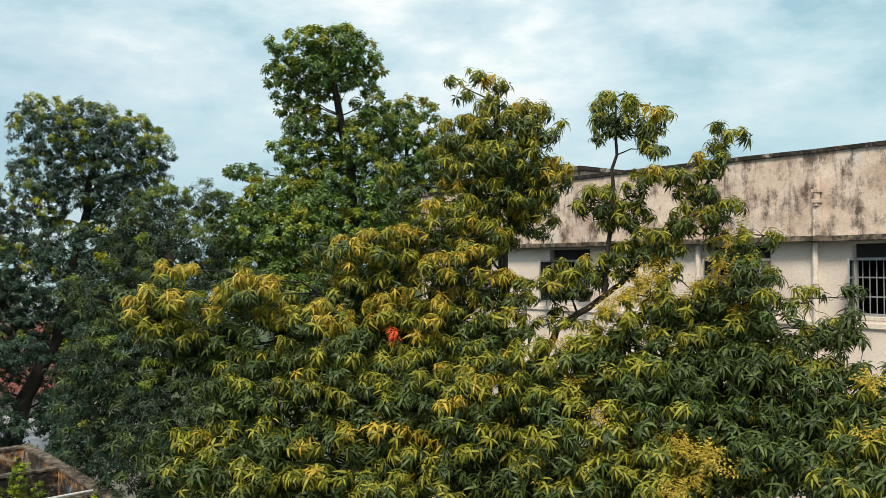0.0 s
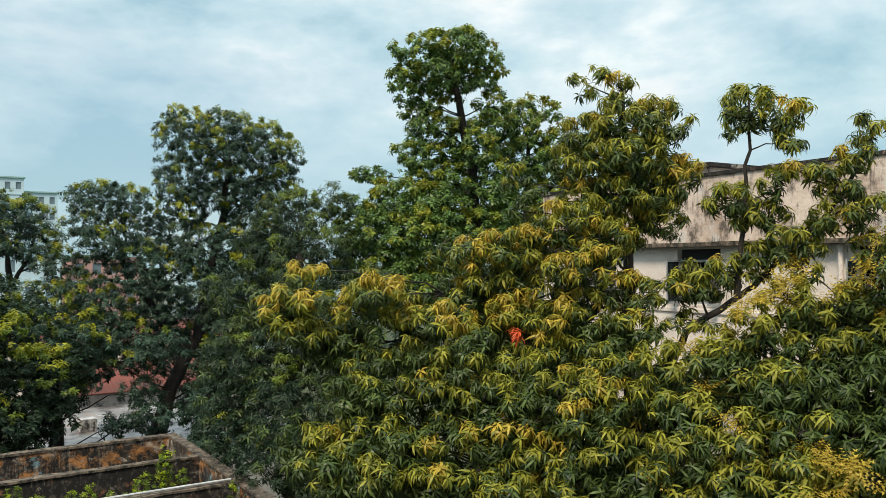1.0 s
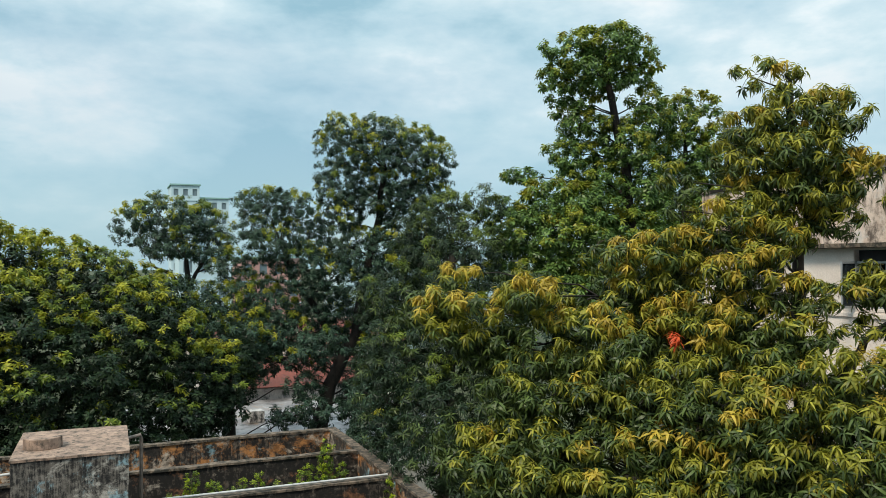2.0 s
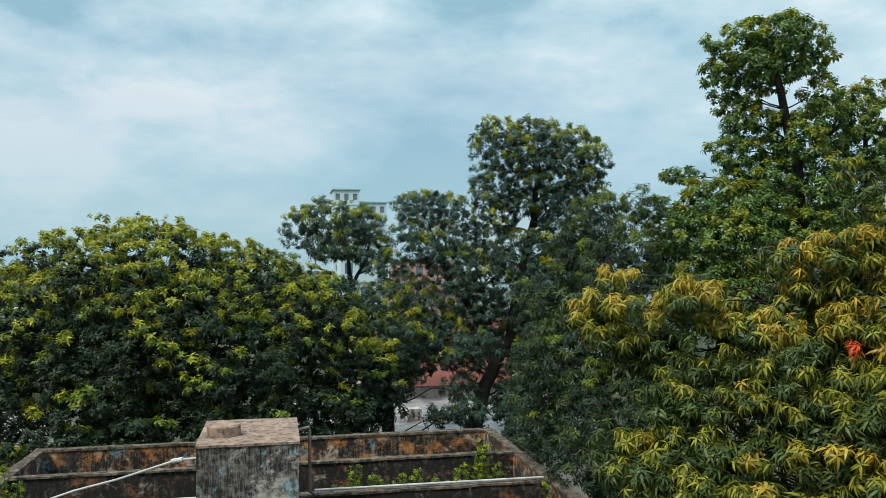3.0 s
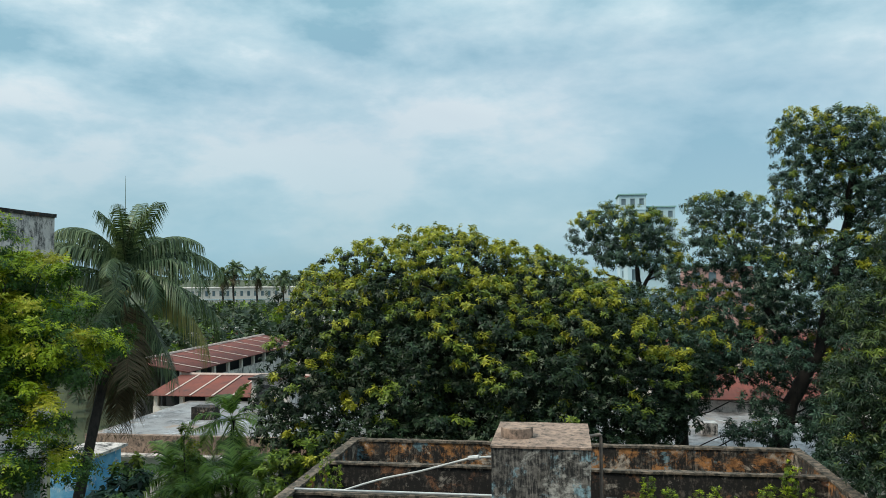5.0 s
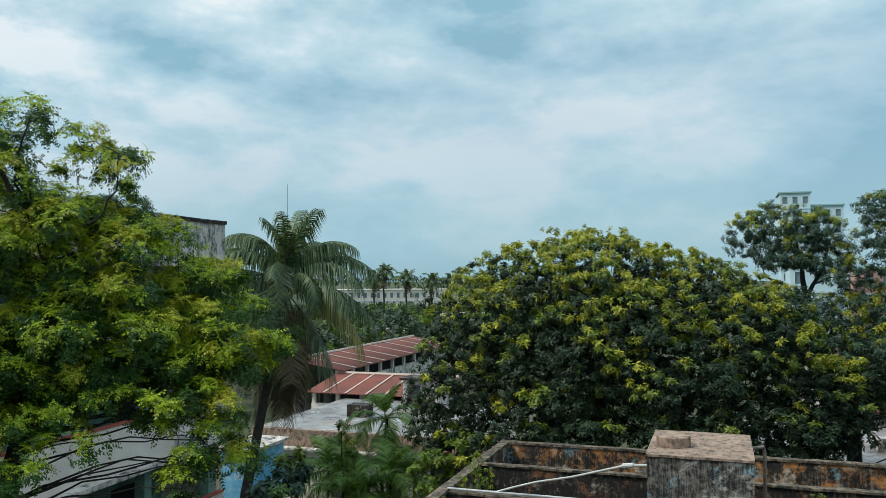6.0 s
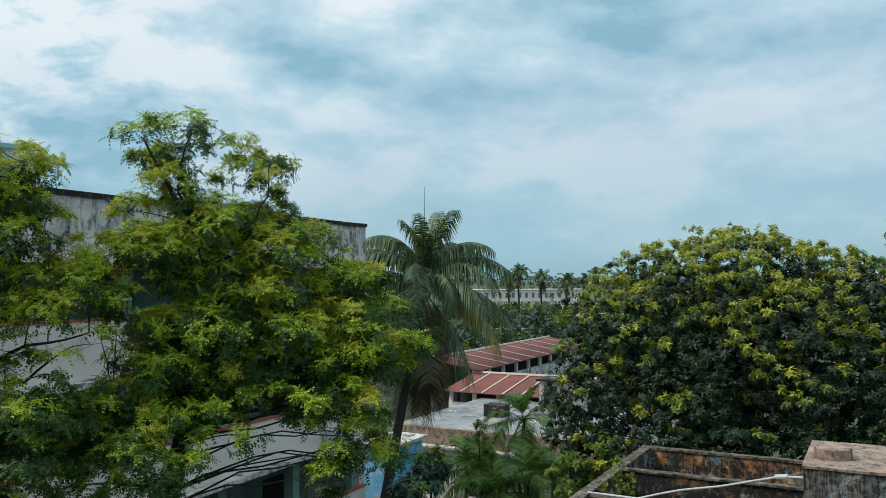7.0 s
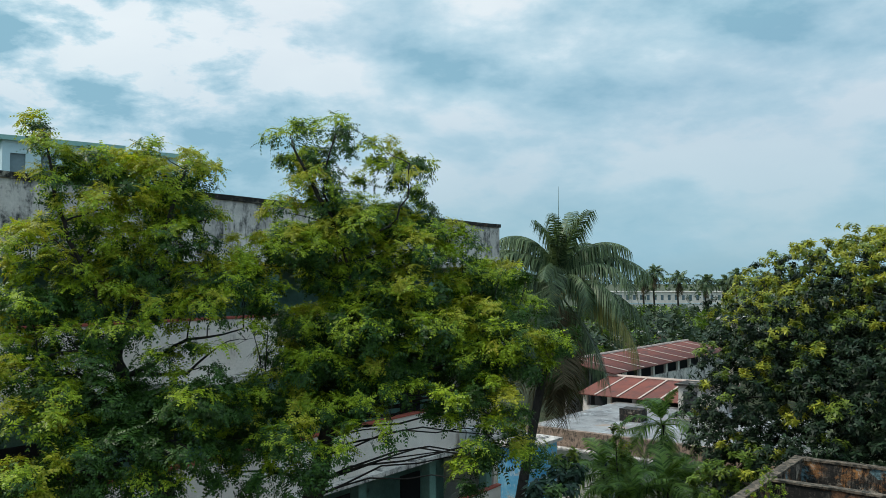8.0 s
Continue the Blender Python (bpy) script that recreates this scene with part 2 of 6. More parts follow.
M["far_leaf"] = leaf_material("far_foliage", (0.018, 0.036, 0.022), (0.058, 0.088, 0.046), 0.2, 0.6)
M["red_leaf"] = leaf_material("red_leaf", (0.5, 0.06, 0.02), (0.7, 0.12, 0.04), 0.35)
M["bright_leaf"] = leaf_material("bright_shrub_leaf", (0.05, 0.1, 0.012), (0.16, 0.24, 0.03), 0.35)


# ---- mesh helpers ----
def mesh_object(name, V, F, mats, parent=None, mat_index=None, label="", smooth=False):
    """A mesh from arrays of vertices and triangles or quads."""
    me = bpy.data.meshes.new(name)
    V = np.asarray(V, np.float32)
    F = np.asarray(F, np.int32)
    k = F.shape[1]
    me.vertices.add(len(V))
    me.vertices.foreach_set("co", V.ravel())
    me.loops.add(F.size)
    me.loops.foreach_set("vertex_index", F.ravel())
    me.polygons.add(len(F))
    me.polygons.foreach_set("loop_start", np.arange(0, F.size, k, dtype=np.int32))
    if mat_index is not None:
        me.polygons.foreach_set("material_index", np.asarray(mat_index, np.int32))
    if smooth:
        me.polygons.foreach_set("use_smooth", np.ones(len(F), bool))
    me.update(calc_edges=True)
    for m in (mats if isinstance(mats, (list, tuple)) else [mats]):
        me.materials.append(m)
    ob = new(name, me)
    if parent is not None:
        ob.parent = parent
    if label:
        ob["label"] = label
    return ob


def part(name, bm, mat, parent=None, label=""):
    me = bpy.data.meshes.new(name)
    bm.normal_update()
    bm.to_mesh(me)
    bm.free()
    me.materials.append(mat)
    ob = new(name, me)
    if parent is not None:
        ob.parent = parent
    if label:
        ob["label"] = label
    return ob


def add_box(bm, x0, y0, z0, x1, y1, z1, bev=0.0):
    r = bmesh.ops.create_cube(bm, size=1)
    vs = r["verts"]
    bmesh.ops.scale(bm, vec=(x1 - x0, y1 - y0, z1 - z0), verts=vs)
    bmesh.ops.translate(bm, vec=((x0 + x1) / 2, (y0 + y1) / 2, (z0 + z1) / 2), verts=vs)
    if bev:
        es = list({e for v in vs for e in v.link_edges})
        bmesh.ops.bevel(bm, geom=es, offset=bev, segments=2, affect="EDGES", profile=0.6)


def box_bm(*a, bev=0.0):
    bm = bmesh.new()
    add_box(bm, *a, bev=bev)
    return bm


def rough_bm(x0, y0, z0, x1, y1, z1, step=0.35, amp=0.012, seed=0):
    """A block with broken, slightly uneven edges and faces."""
    bm = bmesh.new()
    add_box(bm, x0, y0, z0, x1, y1, z1)
    for axis, (a, b) in enumerate(((x0, x1), (y0, y1), (z0, z1))):
        n = min(40, int((b - a) / step))
        for i in range(1, n):
            co, no = [0, 0, 0], [0, 0, 0]
            co[axis], no[axis] = a + (b - a) * i / n, 1
            bmesh.ops.bisect_plane(bm, geom=bm.verts[:] + bm.edges[:] + bm.faces[:], plane_co=co, plane_no=no)
    for v in bm.verts:
        d = noise.noise_vector(v.co * 2.3 + Vector((seed, 0, 0))) * amp + noise.noise_vector(v.co * 9 + Vector((seed, 3, 0))) * amp * 0.6
        v.co += d
    return bm


def tube_bm(pts, r, sides=8, bm=None):
    bm = bm or bmesh.new()
    V, F = tube_arrays(pts, [r] * len(pts), sides)
    vs = [bm.verts.new(v) for v in V]
    for f in F:
        bm.faces.new([vs[i] for i in f])
    bm.faces.new([vs[i] for i in range(sides)][::-1])
    bm.faces.new([vs[len(vs) - sides + i] for i in range(sides)])
    return bm


def tube_arrays(pts, radii, sides=7):
    pts = [np.array(p, float) for p in pts]
    V, F = [], []
    for i, p in enumerate(pts):
        d = pts[min(i + 1, len(pts) - 1)] - pts[max(i - 1, 0)]
        d /= np.linalg.norm(d) + 1e-9
        a = np.cross(d, (0.13, 0.97, 0.2) if abs(d[2]) > 0.7 else (0, 0, 1.0))
        a /= np.linalg.norm(a)
        b = np.cross(d, a)
        for k in range(sides):
            w = 2 * math.pi * k / sides
            V.append(p + (a * math.cos(w) + b * math.sin(w)) * radii[i])
    for i in range(len(pts) - 1):
        for k in range(sides):
            k2 = (k + 1) % sides
            F.append((i * sides + k, i * sides + k2, (i + 1) * sides + k2, (i + 1) * sides + k))
    return V, F


def wander(a, b, n, sway, rng, sag=0.0):
    """A crooked way from a to b."""
    a, b = np.array(a, float), np.array(b, float)
    L = np.linalg.norm(b - a)
    out = []
    off = rng.normal(0, 1, (n + 1, 3))
    for i in range(n + 1):
        s = i / n
        p = a + (b - a) * s + off[i] * sway * L * math.sin(math.pi * s)
        p[2] -= sag * L * math.sin(math.pi * s)
        out.append(p)
    return out


# ---- leaves ----
def leaf(L, W, droop=0.25, fine=True):
    """A lance-shaped leaf along +x, bending down; vertices and triangles."""
    if fine:
        V = [(0, 0, 0), (0.32 * L, W / 2, -0.02 * L), (0.32 * L, -W / 2, -0.02 * L),
             (0.7 * L, 0.4 * W, -0.42 * droop * L), (0.7 * L, -0.4 * W, -0.42 * droop * L), (0.95 * L, 0, -droop * L)]
        F = [(0, 2, 1), (1, 2, 4), (1, 4, 3), (3, 4, 5)]
    else:
        V = [(0, 0, 0), (0.45 * L, W / 2, -0.1 * L), (0.45 * L, -W / 2, -0.1 * L), (0.95 * L, 0, -droop * L)]
        F = [(0, 2, 1), (1, 2, 3)]
    return np.array(V, float), np.array(F, int)


def rot(rz=0.0, ry=0.0, rx=0.0):
    return np.array(Euler((rx, ry, rz)).to_matrix())


def rosette(rng, n, L, W, droop, up=0.7, down=0.6, stem=0.05, fine=False):
    """Leaves round the end of a twig: the inner ones stand up, the outer ones spread and hang."""
    V, F, k = [], [], 0
    for i in range(n):
        s = rng.uniform(0.7, 1.15)
        v, f = leaf(L * s, W * s * rng.uniform(0.85, 1.15), droop * rng.uniform(0.6, 1.4), fine)
        pitch = -up + (up + down) * (i + rng.uniform(0, 1)) / n
        v = v @ rot(i * 2.39996 + rng.uniform(-0.3, 0.3), pitch, rng.normal(0, 0.3)).T
        v += (0, 0, stem * (0.5 - i / n))
        V.append(v)
        F.append(f + k)
        k += len(v)
    return np.concatenate(V), np.concatenate(F)


def feather(rng, n_rachis, pairs, L, leafL, leafW, up=0.85, down=0.25, arch=0.4):
    """Feathered leaves round a shoot, as a neem has: paired leaflets on arching stalks."""
    V, F, k = [], [], 0
    for i in range(n_rachis):
        m = rot(i * 2.39996 + rng.uniform(-0.4, 0.4), -up + (up + down) * rng.uniform(0, 1), rng.normal(0, 0.3))
        Li = L * rng.uniform(0.75, 1.2)
        for j in range(pairs):
            s = 0.2 + 0.8 * j / (pairs - 1)
            for side in (1, -1):
                q = leafL * rng.uniform(0.8, 1.15) * (1.1 - 0.35 * s)
                v, f = np.array(((0.0, leafW / 2, 0), (0.0, -leafW / 2, 0), (q, 0, -0.3 * q))), np.array(((0, 1, 2),))
                v = v @ rot(side * (1.15 - 0.5 * s), 0.2, side * 0.25).T
                v += (Li * s, 0, -arch * Li * s * s)
                V.append(v @ m.T)
                F.append(f + k)
                k += len(v)
    return np.concatenate(V), np.concatenate(F)


def scatter(temps, P, R, S, mats):
    """Places templates (picked in turn) at P with turns R, sizes S; mats: a material for each. Returns arrays."""
    V, F, I, k = [], [], [], 0
    for j, (tv, tf) in enumerate(temps):
        sel = np.arange(len(P)) % len(temps) == j
        if not sel.any():
            continue
        v = np.einsum("nij,kj->nki", R[sel], tv) * S[sel][:, None, None] + P[sel][:, None, :]
        n = len(v)
        f = tf[None] + (np.arange(n) * len(tv))[:, None, None] + k
        V.append(v.reshape(-1, 3))
        F.append(f.reshape(-1, 3))
        I.append(np.repeat(mats[sel], len(tf)))
        k += n * len(tv)
    return np.concatenate(V), np.concatenate(F), np.concatenate(I)


def frames_for(up, rng):
    """Turn matrices whose z is near each row of up."""
    up = up / np.linalg.norm(up, axis=1, keepdims=True)
    h = rng.normal(0, 1, up.shape)
    x = np.cross(h, up)
    x /= np.linalg.norm(x, axis=1, keepdims=True)
    y = np.cross(up, x)
    return np.stack([x, y, up], axis=2)


rng0 = np.random.default_rng(5)
SPRAYS = {
    "mango": [rosette(rng0, 12, 0.15, 0.034, 0.8, 0.55, 0.95, 0.05, True) for _ in range(10)],
    "panicle": [feather(rng0, 7, 4, 0.2, 0.055, 0.024, 1.1, 0.1, 0.25) for _ in range(6)],
    "mango_far": [rosette(rng0, 12, 0.155, 0.068, 0.4, 0.6, 0.6, 0.06) for _ in range(8)],
    "narrow": [rosette(rng0, 12, 0.15, 0.034, 0.5, 0.6, 0.6, 0.05) for _ in range(8)],
    "round": [rosette(rng0, 11, 0.15, 0.054, 0.4, 0.6, 0.6, 0.08) for _ in range(8)],
    "broad": [rosette(rng0, 11, 0.15, 0.07, 0.4, 0.5, 0.6, 0.1) for _ in range(8)],
    "neem": [feather(rng0, 6, 4, 0.14, 0.05, 0.028) for _ in range(10)],
    "shrub": [rosette(rng0, 12, 0.14, 0.06, 0.2, 0.7, 0.3, 0.1) for _ in range(5)],
    "clump": [rosette(rng0, 14, 0.5, 0.28, 0.25, 0.8, 0.4, 0.5) for _ in range(6)],
}


def thinned(P, gap):
    """The rows of P that keep at least gap from the rows before them."""
    cells, keep = {}, []
    K = np.floor(P / gap).astype(int)
    for i, (p, k) in enumerate(zip(P, K)):
        near = (j for a in (-1, 0, 1) for b in (-1, 0, 1) for c in (-1, 0, 1) for j in cells.get((k[0] + a, k[1] + b, k[2] + c), ()))
        if all(((P[j] - p) ** 2).sum() > gap * gap for j in near):
            cells.setdefault(tuple(k), []).append(i)
            keep.append(i)
    return np.array(keep, int)


def crown_arrays(lobes, sprays, clump, tufts, rng, young=0.2, flush=0.08, core=0.5, ragged=0.25, size=1.0, upright=1.0, high=0.3, gap=1.45):
    """Leaves in rounded clumps, evenly set over the lobes (x, y, z, width, height, tone) of a crown, with shade between
    them;
    tone: how far young leaves prevail there. Young leaves go on top, old ones low and inside, which puts some of the
    shade into leaf colour."""
    lob = np.array([(*l, 0.0)[:6] for l in lobes], float)
    z_lo, z_hi = lob[:, 2].min(), lob[:, 2].max() + 0.01
    C, D, T, inside = [], [], [], []
    for i, (x, y, z, rh, rz, tone) in enumerate(lob):
        rh, rz = max(rh - 0.45 * clump, 0.65 * rh), max(rz - 0.4 * clump, 0.65 * rz)
        area = 4 * math.pi * (rh * rh + 2 * rh * rz) / 3
        n = max(12, int(4 * area / (gap * clump) ** 2))
        d = rng.normal(0, 1, (n, 3))
        d /= np.linalg.norm(d, axis=1, keepdims=True)
        r = rng.uniform(0.8, 1.05, n)
        inner = rng.uniform(0, 1, n) < core * 0.3
        r[inner] *= rng.uniform(0.35, 0.75, inner.sum())
        r *= 1 + ragged * np.array([noise.noise(Vector(q * 2.2) + Vector((x, y, z))) for q in d])
        c = np.array((x, y, z)) + d * r[:, None] * (rh, rh, rz)
        keep = np.ones(n, bool)
        for j, o in enumerate(lob):
            if j != i:
                q = (c - o[:3]) / (o[3], o[3], o[4])
                keep &= (q * q).sum(1) > 0.45
        C.append(c[keep])
        D.append(d[keep])
        T.append(np.full(keep.sum(), tone))
        inside.append(inner[keep])
    C, D, T, inside = np.concatenate(C), np.concatenate(D), np.concatenate(T), np.concatenate(inside)
    order = rng.permutation(len(C))
    sel = order[thinned(C[order], gap * clump)]
    C, D, T, inside = C[sel], D[sel], T[sel], inside[sel]
    n, m = len(C), tufts
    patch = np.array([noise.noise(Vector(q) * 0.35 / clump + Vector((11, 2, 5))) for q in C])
    # inner and lower clumps get the dark old leaves, part of the crown's shade
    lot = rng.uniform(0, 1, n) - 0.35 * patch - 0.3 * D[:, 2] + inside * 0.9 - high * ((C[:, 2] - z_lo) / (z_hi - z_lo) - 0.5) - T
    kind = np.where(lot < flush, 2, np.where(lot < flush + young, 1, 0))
    cr = clump * rng.uniform(0.55, 1.45, n)
    e = rng.normal(0, 1, (n, m, 3)) + 0.9 * D[:, None, :] + (0, 0, 0.55)
    e /= np.linalg.norm(e, axis=2, keepdims=True)
    p = C[:, None, :] + e * (cr[:, None, None] * rng.uniform(0.55, 1.1, (n, m, 1))) * (1.1, 1.1, 0.8)
    # undersides drop one leaf kind darker, so the colour carries some shade
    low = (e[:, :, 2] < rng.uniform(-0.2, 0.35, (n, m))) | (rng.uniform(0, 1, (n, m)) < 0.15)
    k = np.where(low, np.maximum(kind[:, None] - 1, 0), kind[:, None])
    P, K = p.reshape(-1, 3), k.ravel()
    U = (0.8 * e + 0.2 * D[:, None, :]).reshape(-1, 3)
    R = frames_for(U + np.array((0, 0, upright)) + rng.normal(0, 0.18, U.shape), rng)
    S = rng.uniform(0.75, 1.2, len(P)) * size
    V, F, I, k = [], [], [], 0
    for j, spray in enumerate(sprays):
        s = K == j
        if s.any():
            v, f, i = scatter(SPRAYS[spray], P[s], R[s], S[s], K[s])
            V.append(v)
            F.append(f + k)
            I.append(i)
            k += len(v)
    return np.concatenate(V), np.concatenate(F), np.concatenate(I), P


def tree(name, label, trunk, lobes, spray, leaves, clump=0.5, tufts=10, young=0.2, flush=0.08, girth=0.28, bark="bark", seed=1,
         core=0.5, ragged=0.25, size=1.0, twigs=5, limbs=(), category="tree", group="", upright=1.0, high=0.3, bare=0, gap=1.45):
    """A tree: a tapered trunk along given points, limbs to each lobe of its crown, twigs, and the crown of leaves."""
    rng = np.random.default_rng(seed)
    base = np.array(trunk[0], float)
    root = new(name)
    root.location = base
    tagged(root, label, category, group)
    rel = [np.array(p, float) - base for p in trunk]
    way = []
    for a, b in zip(rel[:-1], rel[1:]):
        way += wander(a, b, 4, 0.025, rng)[:-1]
    way.append(rel[-1])
    n = len(way)
    radii = [girth * (1.25 if i == 0 else 1) * (1 - 0.72 * i / (n - 1)) for i in range(n)]
    V, F = tube_arrays(way, radii, 10)
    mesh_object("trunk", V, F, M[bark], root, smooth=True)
    nodes = list(zip(way, radii))
    for pts, r in limbs:
        q = [np.array(p, float) - base for p in pts]
        w = []
        for a, b in zip(q[:-1], q[1:]):
            w += wander(a, b, 3, 0.03, rng)[:-1]
        w.append(q[-1])
        girths = [r * (1 - 0.7 * i / (len(w) - 1)) for i in range(len(w))]
        nodes += list(zip(w, girths))
        V, F = tube_arrays(w, girths, 8)
        mesh_object("limb", V, F, M[bark], root, smooth=True)
    kinds = (spray,) * 3 if isinstance(spray, str) else spray
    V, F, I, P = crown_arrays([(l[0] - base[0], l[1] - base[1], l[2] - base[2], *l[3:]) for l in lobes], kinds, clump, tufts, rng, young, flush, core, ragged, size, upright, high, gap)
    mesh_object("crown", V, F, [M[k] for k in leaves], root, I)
    if bare:
        V, F = [], []
        ends = P[rng.permutation(len(P))[:bare]]
        for q in ends:
            for k in range(5):
                e = q + rng.normal(0, 1, 3) * (0.1, 0.1, 0.06) + (0, 0, 0.08)
                v2, f2 = tube_arrays(wander(q, e, 2, 0.1, rng), [0.004, 0.003, 0.0015], 3)
                F += [tuple(x + len(V) for x in f) for f in f2]
                V += v2
        tagged(mesh_object("bare_twigs", V, F, M["bark_light"], root), "dry leafless flower stalks", kind="stuff")
    stems = np.array([p for p, _ in nodes])
    for l in lobes:
        c = np.array(l[:3]) - base
        low = [i for i, p in enumerate(stems) if p[2] < c[2] - 0.15 * np.hypot(c[0] - p[0], c[1] - p[1])] or [0]
        i = min(low, key=lambda q: np.linalg.norm(stems[q] - c))
        r = max(0.01, min(nodes[i][1] * 0.55, 0.03 * l[3] + 0.012))
        w = wander(stems[i], c, 5, 0.025, rng, -0.06)
        V, F = tube_arrays(w, [r * (1 - 0.6 * s / 5) for s in range(6)], 6)
        k = len(V)
        near = P[np.argsort(((P - c) ** 2).sum(1))[: max(30, twigs * 6)]]
        for q in near[rng.permutation(len(near))[:twigs]]:
            tw = wander(c, q, 3, 0.08, rng)
            v2, f2 = tube_arrays(tw, [r * 0.35, r * 0.28, r * 0.2, r * 0.1], 4)
            F += [tuple(x + k for x in f) for f in f2]
            V += v2
            k += len(v2)
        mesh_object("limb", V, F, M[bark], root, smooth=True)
    return root


# ---- ground ----
bm = bmesh.new()
bmesh.ops.create_grid(bm, x_segments=60, y_segments=60, size=2500)
tagged(part("ground", bm, M["ground"]), "grassy earth between the buildings and trees", "ground", kind="structure")


# ---- the two long school blocks ----
def openings_wall(bm, L, z0, z1, y0, y1, holes):
    """A wall along x from 0 to L with rectangular holes (x0, x1, z0, z1)."""
    xs = sorted({0, L, *[h[0] for h in holes], *[h[1] for h in holes]})
    zs = sorted({z0, z1, *[h[2] for h in holes], *[h[3] for h in holes]})
    for a, b in zip(xs[:-1], xs[1:]):
        for c, d in zip(zs[:-1], zs[1:]):
            mx, mz = (a + b) / 2, (c + d) / 2
            if not any(h[0] < mx < h[1] and h[2] < mz < h[3] for h in holes):
                add_box(bm, a, y0, c, b, y1, d)
    bmesh.ops.remove_doubles(bm, verts=bm.verts, dist=0.0005)


def casement(parent, x0, x1, z0, z1, y, open_left=True):
    """A steel window with bars and two glazed leaves, one or both swung out."""
    w = new("window")
    w.parent = parent
    w.location = (x0, y, z0)
    W, H = x1 - x0, z1 - z0
    bm = bmesh.new()
    for a in ((0, 0, 0, 0.05, 0.07, H), (W - 0.05, 0, 0, W, 0.07, H), (0.05, 0, 0, W - 0.05, 0.07, 0.05), (0.05, 0, H - 0.05, W - 0.05, 0.07, H)):
        add_box(bm, *a)
    part("window_frame", bm, M["frame"], w)
    n = max(4, int(W / 0.12))
    bm = bmesh.new()
    for i in range(1, n):
        tube_bm([(W * i / n, 0.09, 0.04), (W * i / n, 0.09, H - 0.04)], 0.009, 5, bm)
    for z in (0.33, 0.66):
        add_box(bm, 0.04, 0.084, H * z - 0.012, W - 0.04, 0.096, H * z + 0.012)
    part("grille", bm, M["frame"], w, "thin steel window bars")
    for side, ang in ((0, 100), (1, -75)):
        bm = bmesh.new()
        lw = W / 2 - 0.03
        for a in ((0, 0, 0, 0.04, 0.03, H), (lw - 0.04, 0, 0, lw, 0.03, H), (0.04, 0, 0, lw - 0.04, 0.03, 0.05), (0.04, 0, H - 0.05, lw - 0.04, 0.03, H),
                  (0.04, 0.004, H * 0.32, lw - 0.04, 0.026, H * 0.32 + 0.03), (0.04, 0.004, H * 0.65, lw - 0.04, 0.026, H * 0.65 + 0.03)):
            add_box(bm, *a)
        if side:
            bmesh.ops.scale(bm, vec=(-1, 1, 1), verts=bm.verts)
            bmesh.ops.reverse_faces(bm, faces=bm.faces)
        lf = part("casement_leaf", bm, M["frame"], w)
        s = -1 if side else 1
        lf.matrix_basis = pose(W if side else 0, -0.005, 0, 0, 0, -ang if not side else -ang)
        g = part("pane", box_bm(min(0.04 * s, (lw - 0.04) * s), 0.01, 0.05, max(0.04 * s, (lw - 0.04) * s), 0.016, H - 0.05), M["glass"], lf)
    part("sill", box_bm(-0.06, -0.06, -0.07, W + 0.06, 0.08, -0.002, bev=0.008), M["white"], w)
    return w


def drain_pipe(parent, x, z0, z1, y=-0.09):
    p = part("drain_pipe", tube_bm([(x, y, z0), (x, y, z1)], 0.055, 10), M["white"], parent, "painted rainwater pipe")
    for z in np.arange(z0 + 0.6, z1, 1.6):
        part("pipe_collar", tube_bm([(x, y, z), (x, y, z + 0.12)], 0.07, 10), M["white"], p)


L_R = 26.0
right_block = new("school_block")
tagged(right_block, "long cream plastered block with stained parapet and steel windows", "building", "school blocks")
# local x runs away along the front, y goes into the building
right_block.matrix_basis = Matrix.Translation((15.1, -7, 0)) @ Matrix.Rotation(radians(90 - 3), 4, "Z") @ Matrix.Diagonal((1, -1, 1, 1))
win_r = []
for k, x0 in enumerate((4.2, 7.9, 11.55, 14.5, 19.2, 22.8)):
    for z0, z1 in ((11.42, 12.76), (8.0, 9.4), (4.6, 6.0), (1.2, 2.6)):
        win_r.append((x0, x0 + 1.35, z0, z1))
bm = bmesh.new()
openings_wall(bm, L_R, 0, 12.815, 0, 0.25, win_r)
part("wall", bm, M["white"], right_block, "cream white painted plaster wall")
part("parapet", rough_bm(0, -0.02, 12.92, L_R, 0.22, 14.52, 0.6, 0.015, 3), M["cream"], right_block, "cream parapet streaked with mould")
part("parapet_coping", rough_bm(-0.04, -0.07, 14.52, L_R + 0.04, 0.28, 14.6, 0.4, 0.012, 4), M["mould"], right_block, "blackened coping")
part("eave_slab", rough_bm(-0.05, -0.3, 12.82, L_R + 0.05, 0.3, 12.92, 0.4, 0.012, 5), M["coping"], right_block, "rust-brown mouldy concrete eave")
part("string_course", box_bm(0, -0.05, 11.2, L_R, 0.0, 11.3, bev=0.01), M["white"], right_block)
part("sunshade_slab", rough_bm(0, -0.5, 9.72, L_R, 0.0, 9.84, 0.5, 0.012, 6), M["grey_plaster"], right_block, "weathered concrete ledge")
part("roof", box_bm(0.0, 0.22, 12.95, L_R, 12, 13.1), M["roof_dark"], right_block)
part("back_wall", box_bm(0, 11.75, 0, L_R, 12, 12.95), M["white"], right_block)
part("end_wall", box_bm(0, 0.25, 0, 0.25, 11.75, 12.95), M["white"], right_block)
part("end_wall", box_bm(L_R - 0.25, 0.25, 0, L_R, 11.75, 12.95), M["white"], right_block)
# a black sheet behind the windows in place of unlit rooms
part("room_shade", box_bm(0.25, 3.2, 0, L_R - 0.25, 3.3, 12.9), M["dark"], right_block)
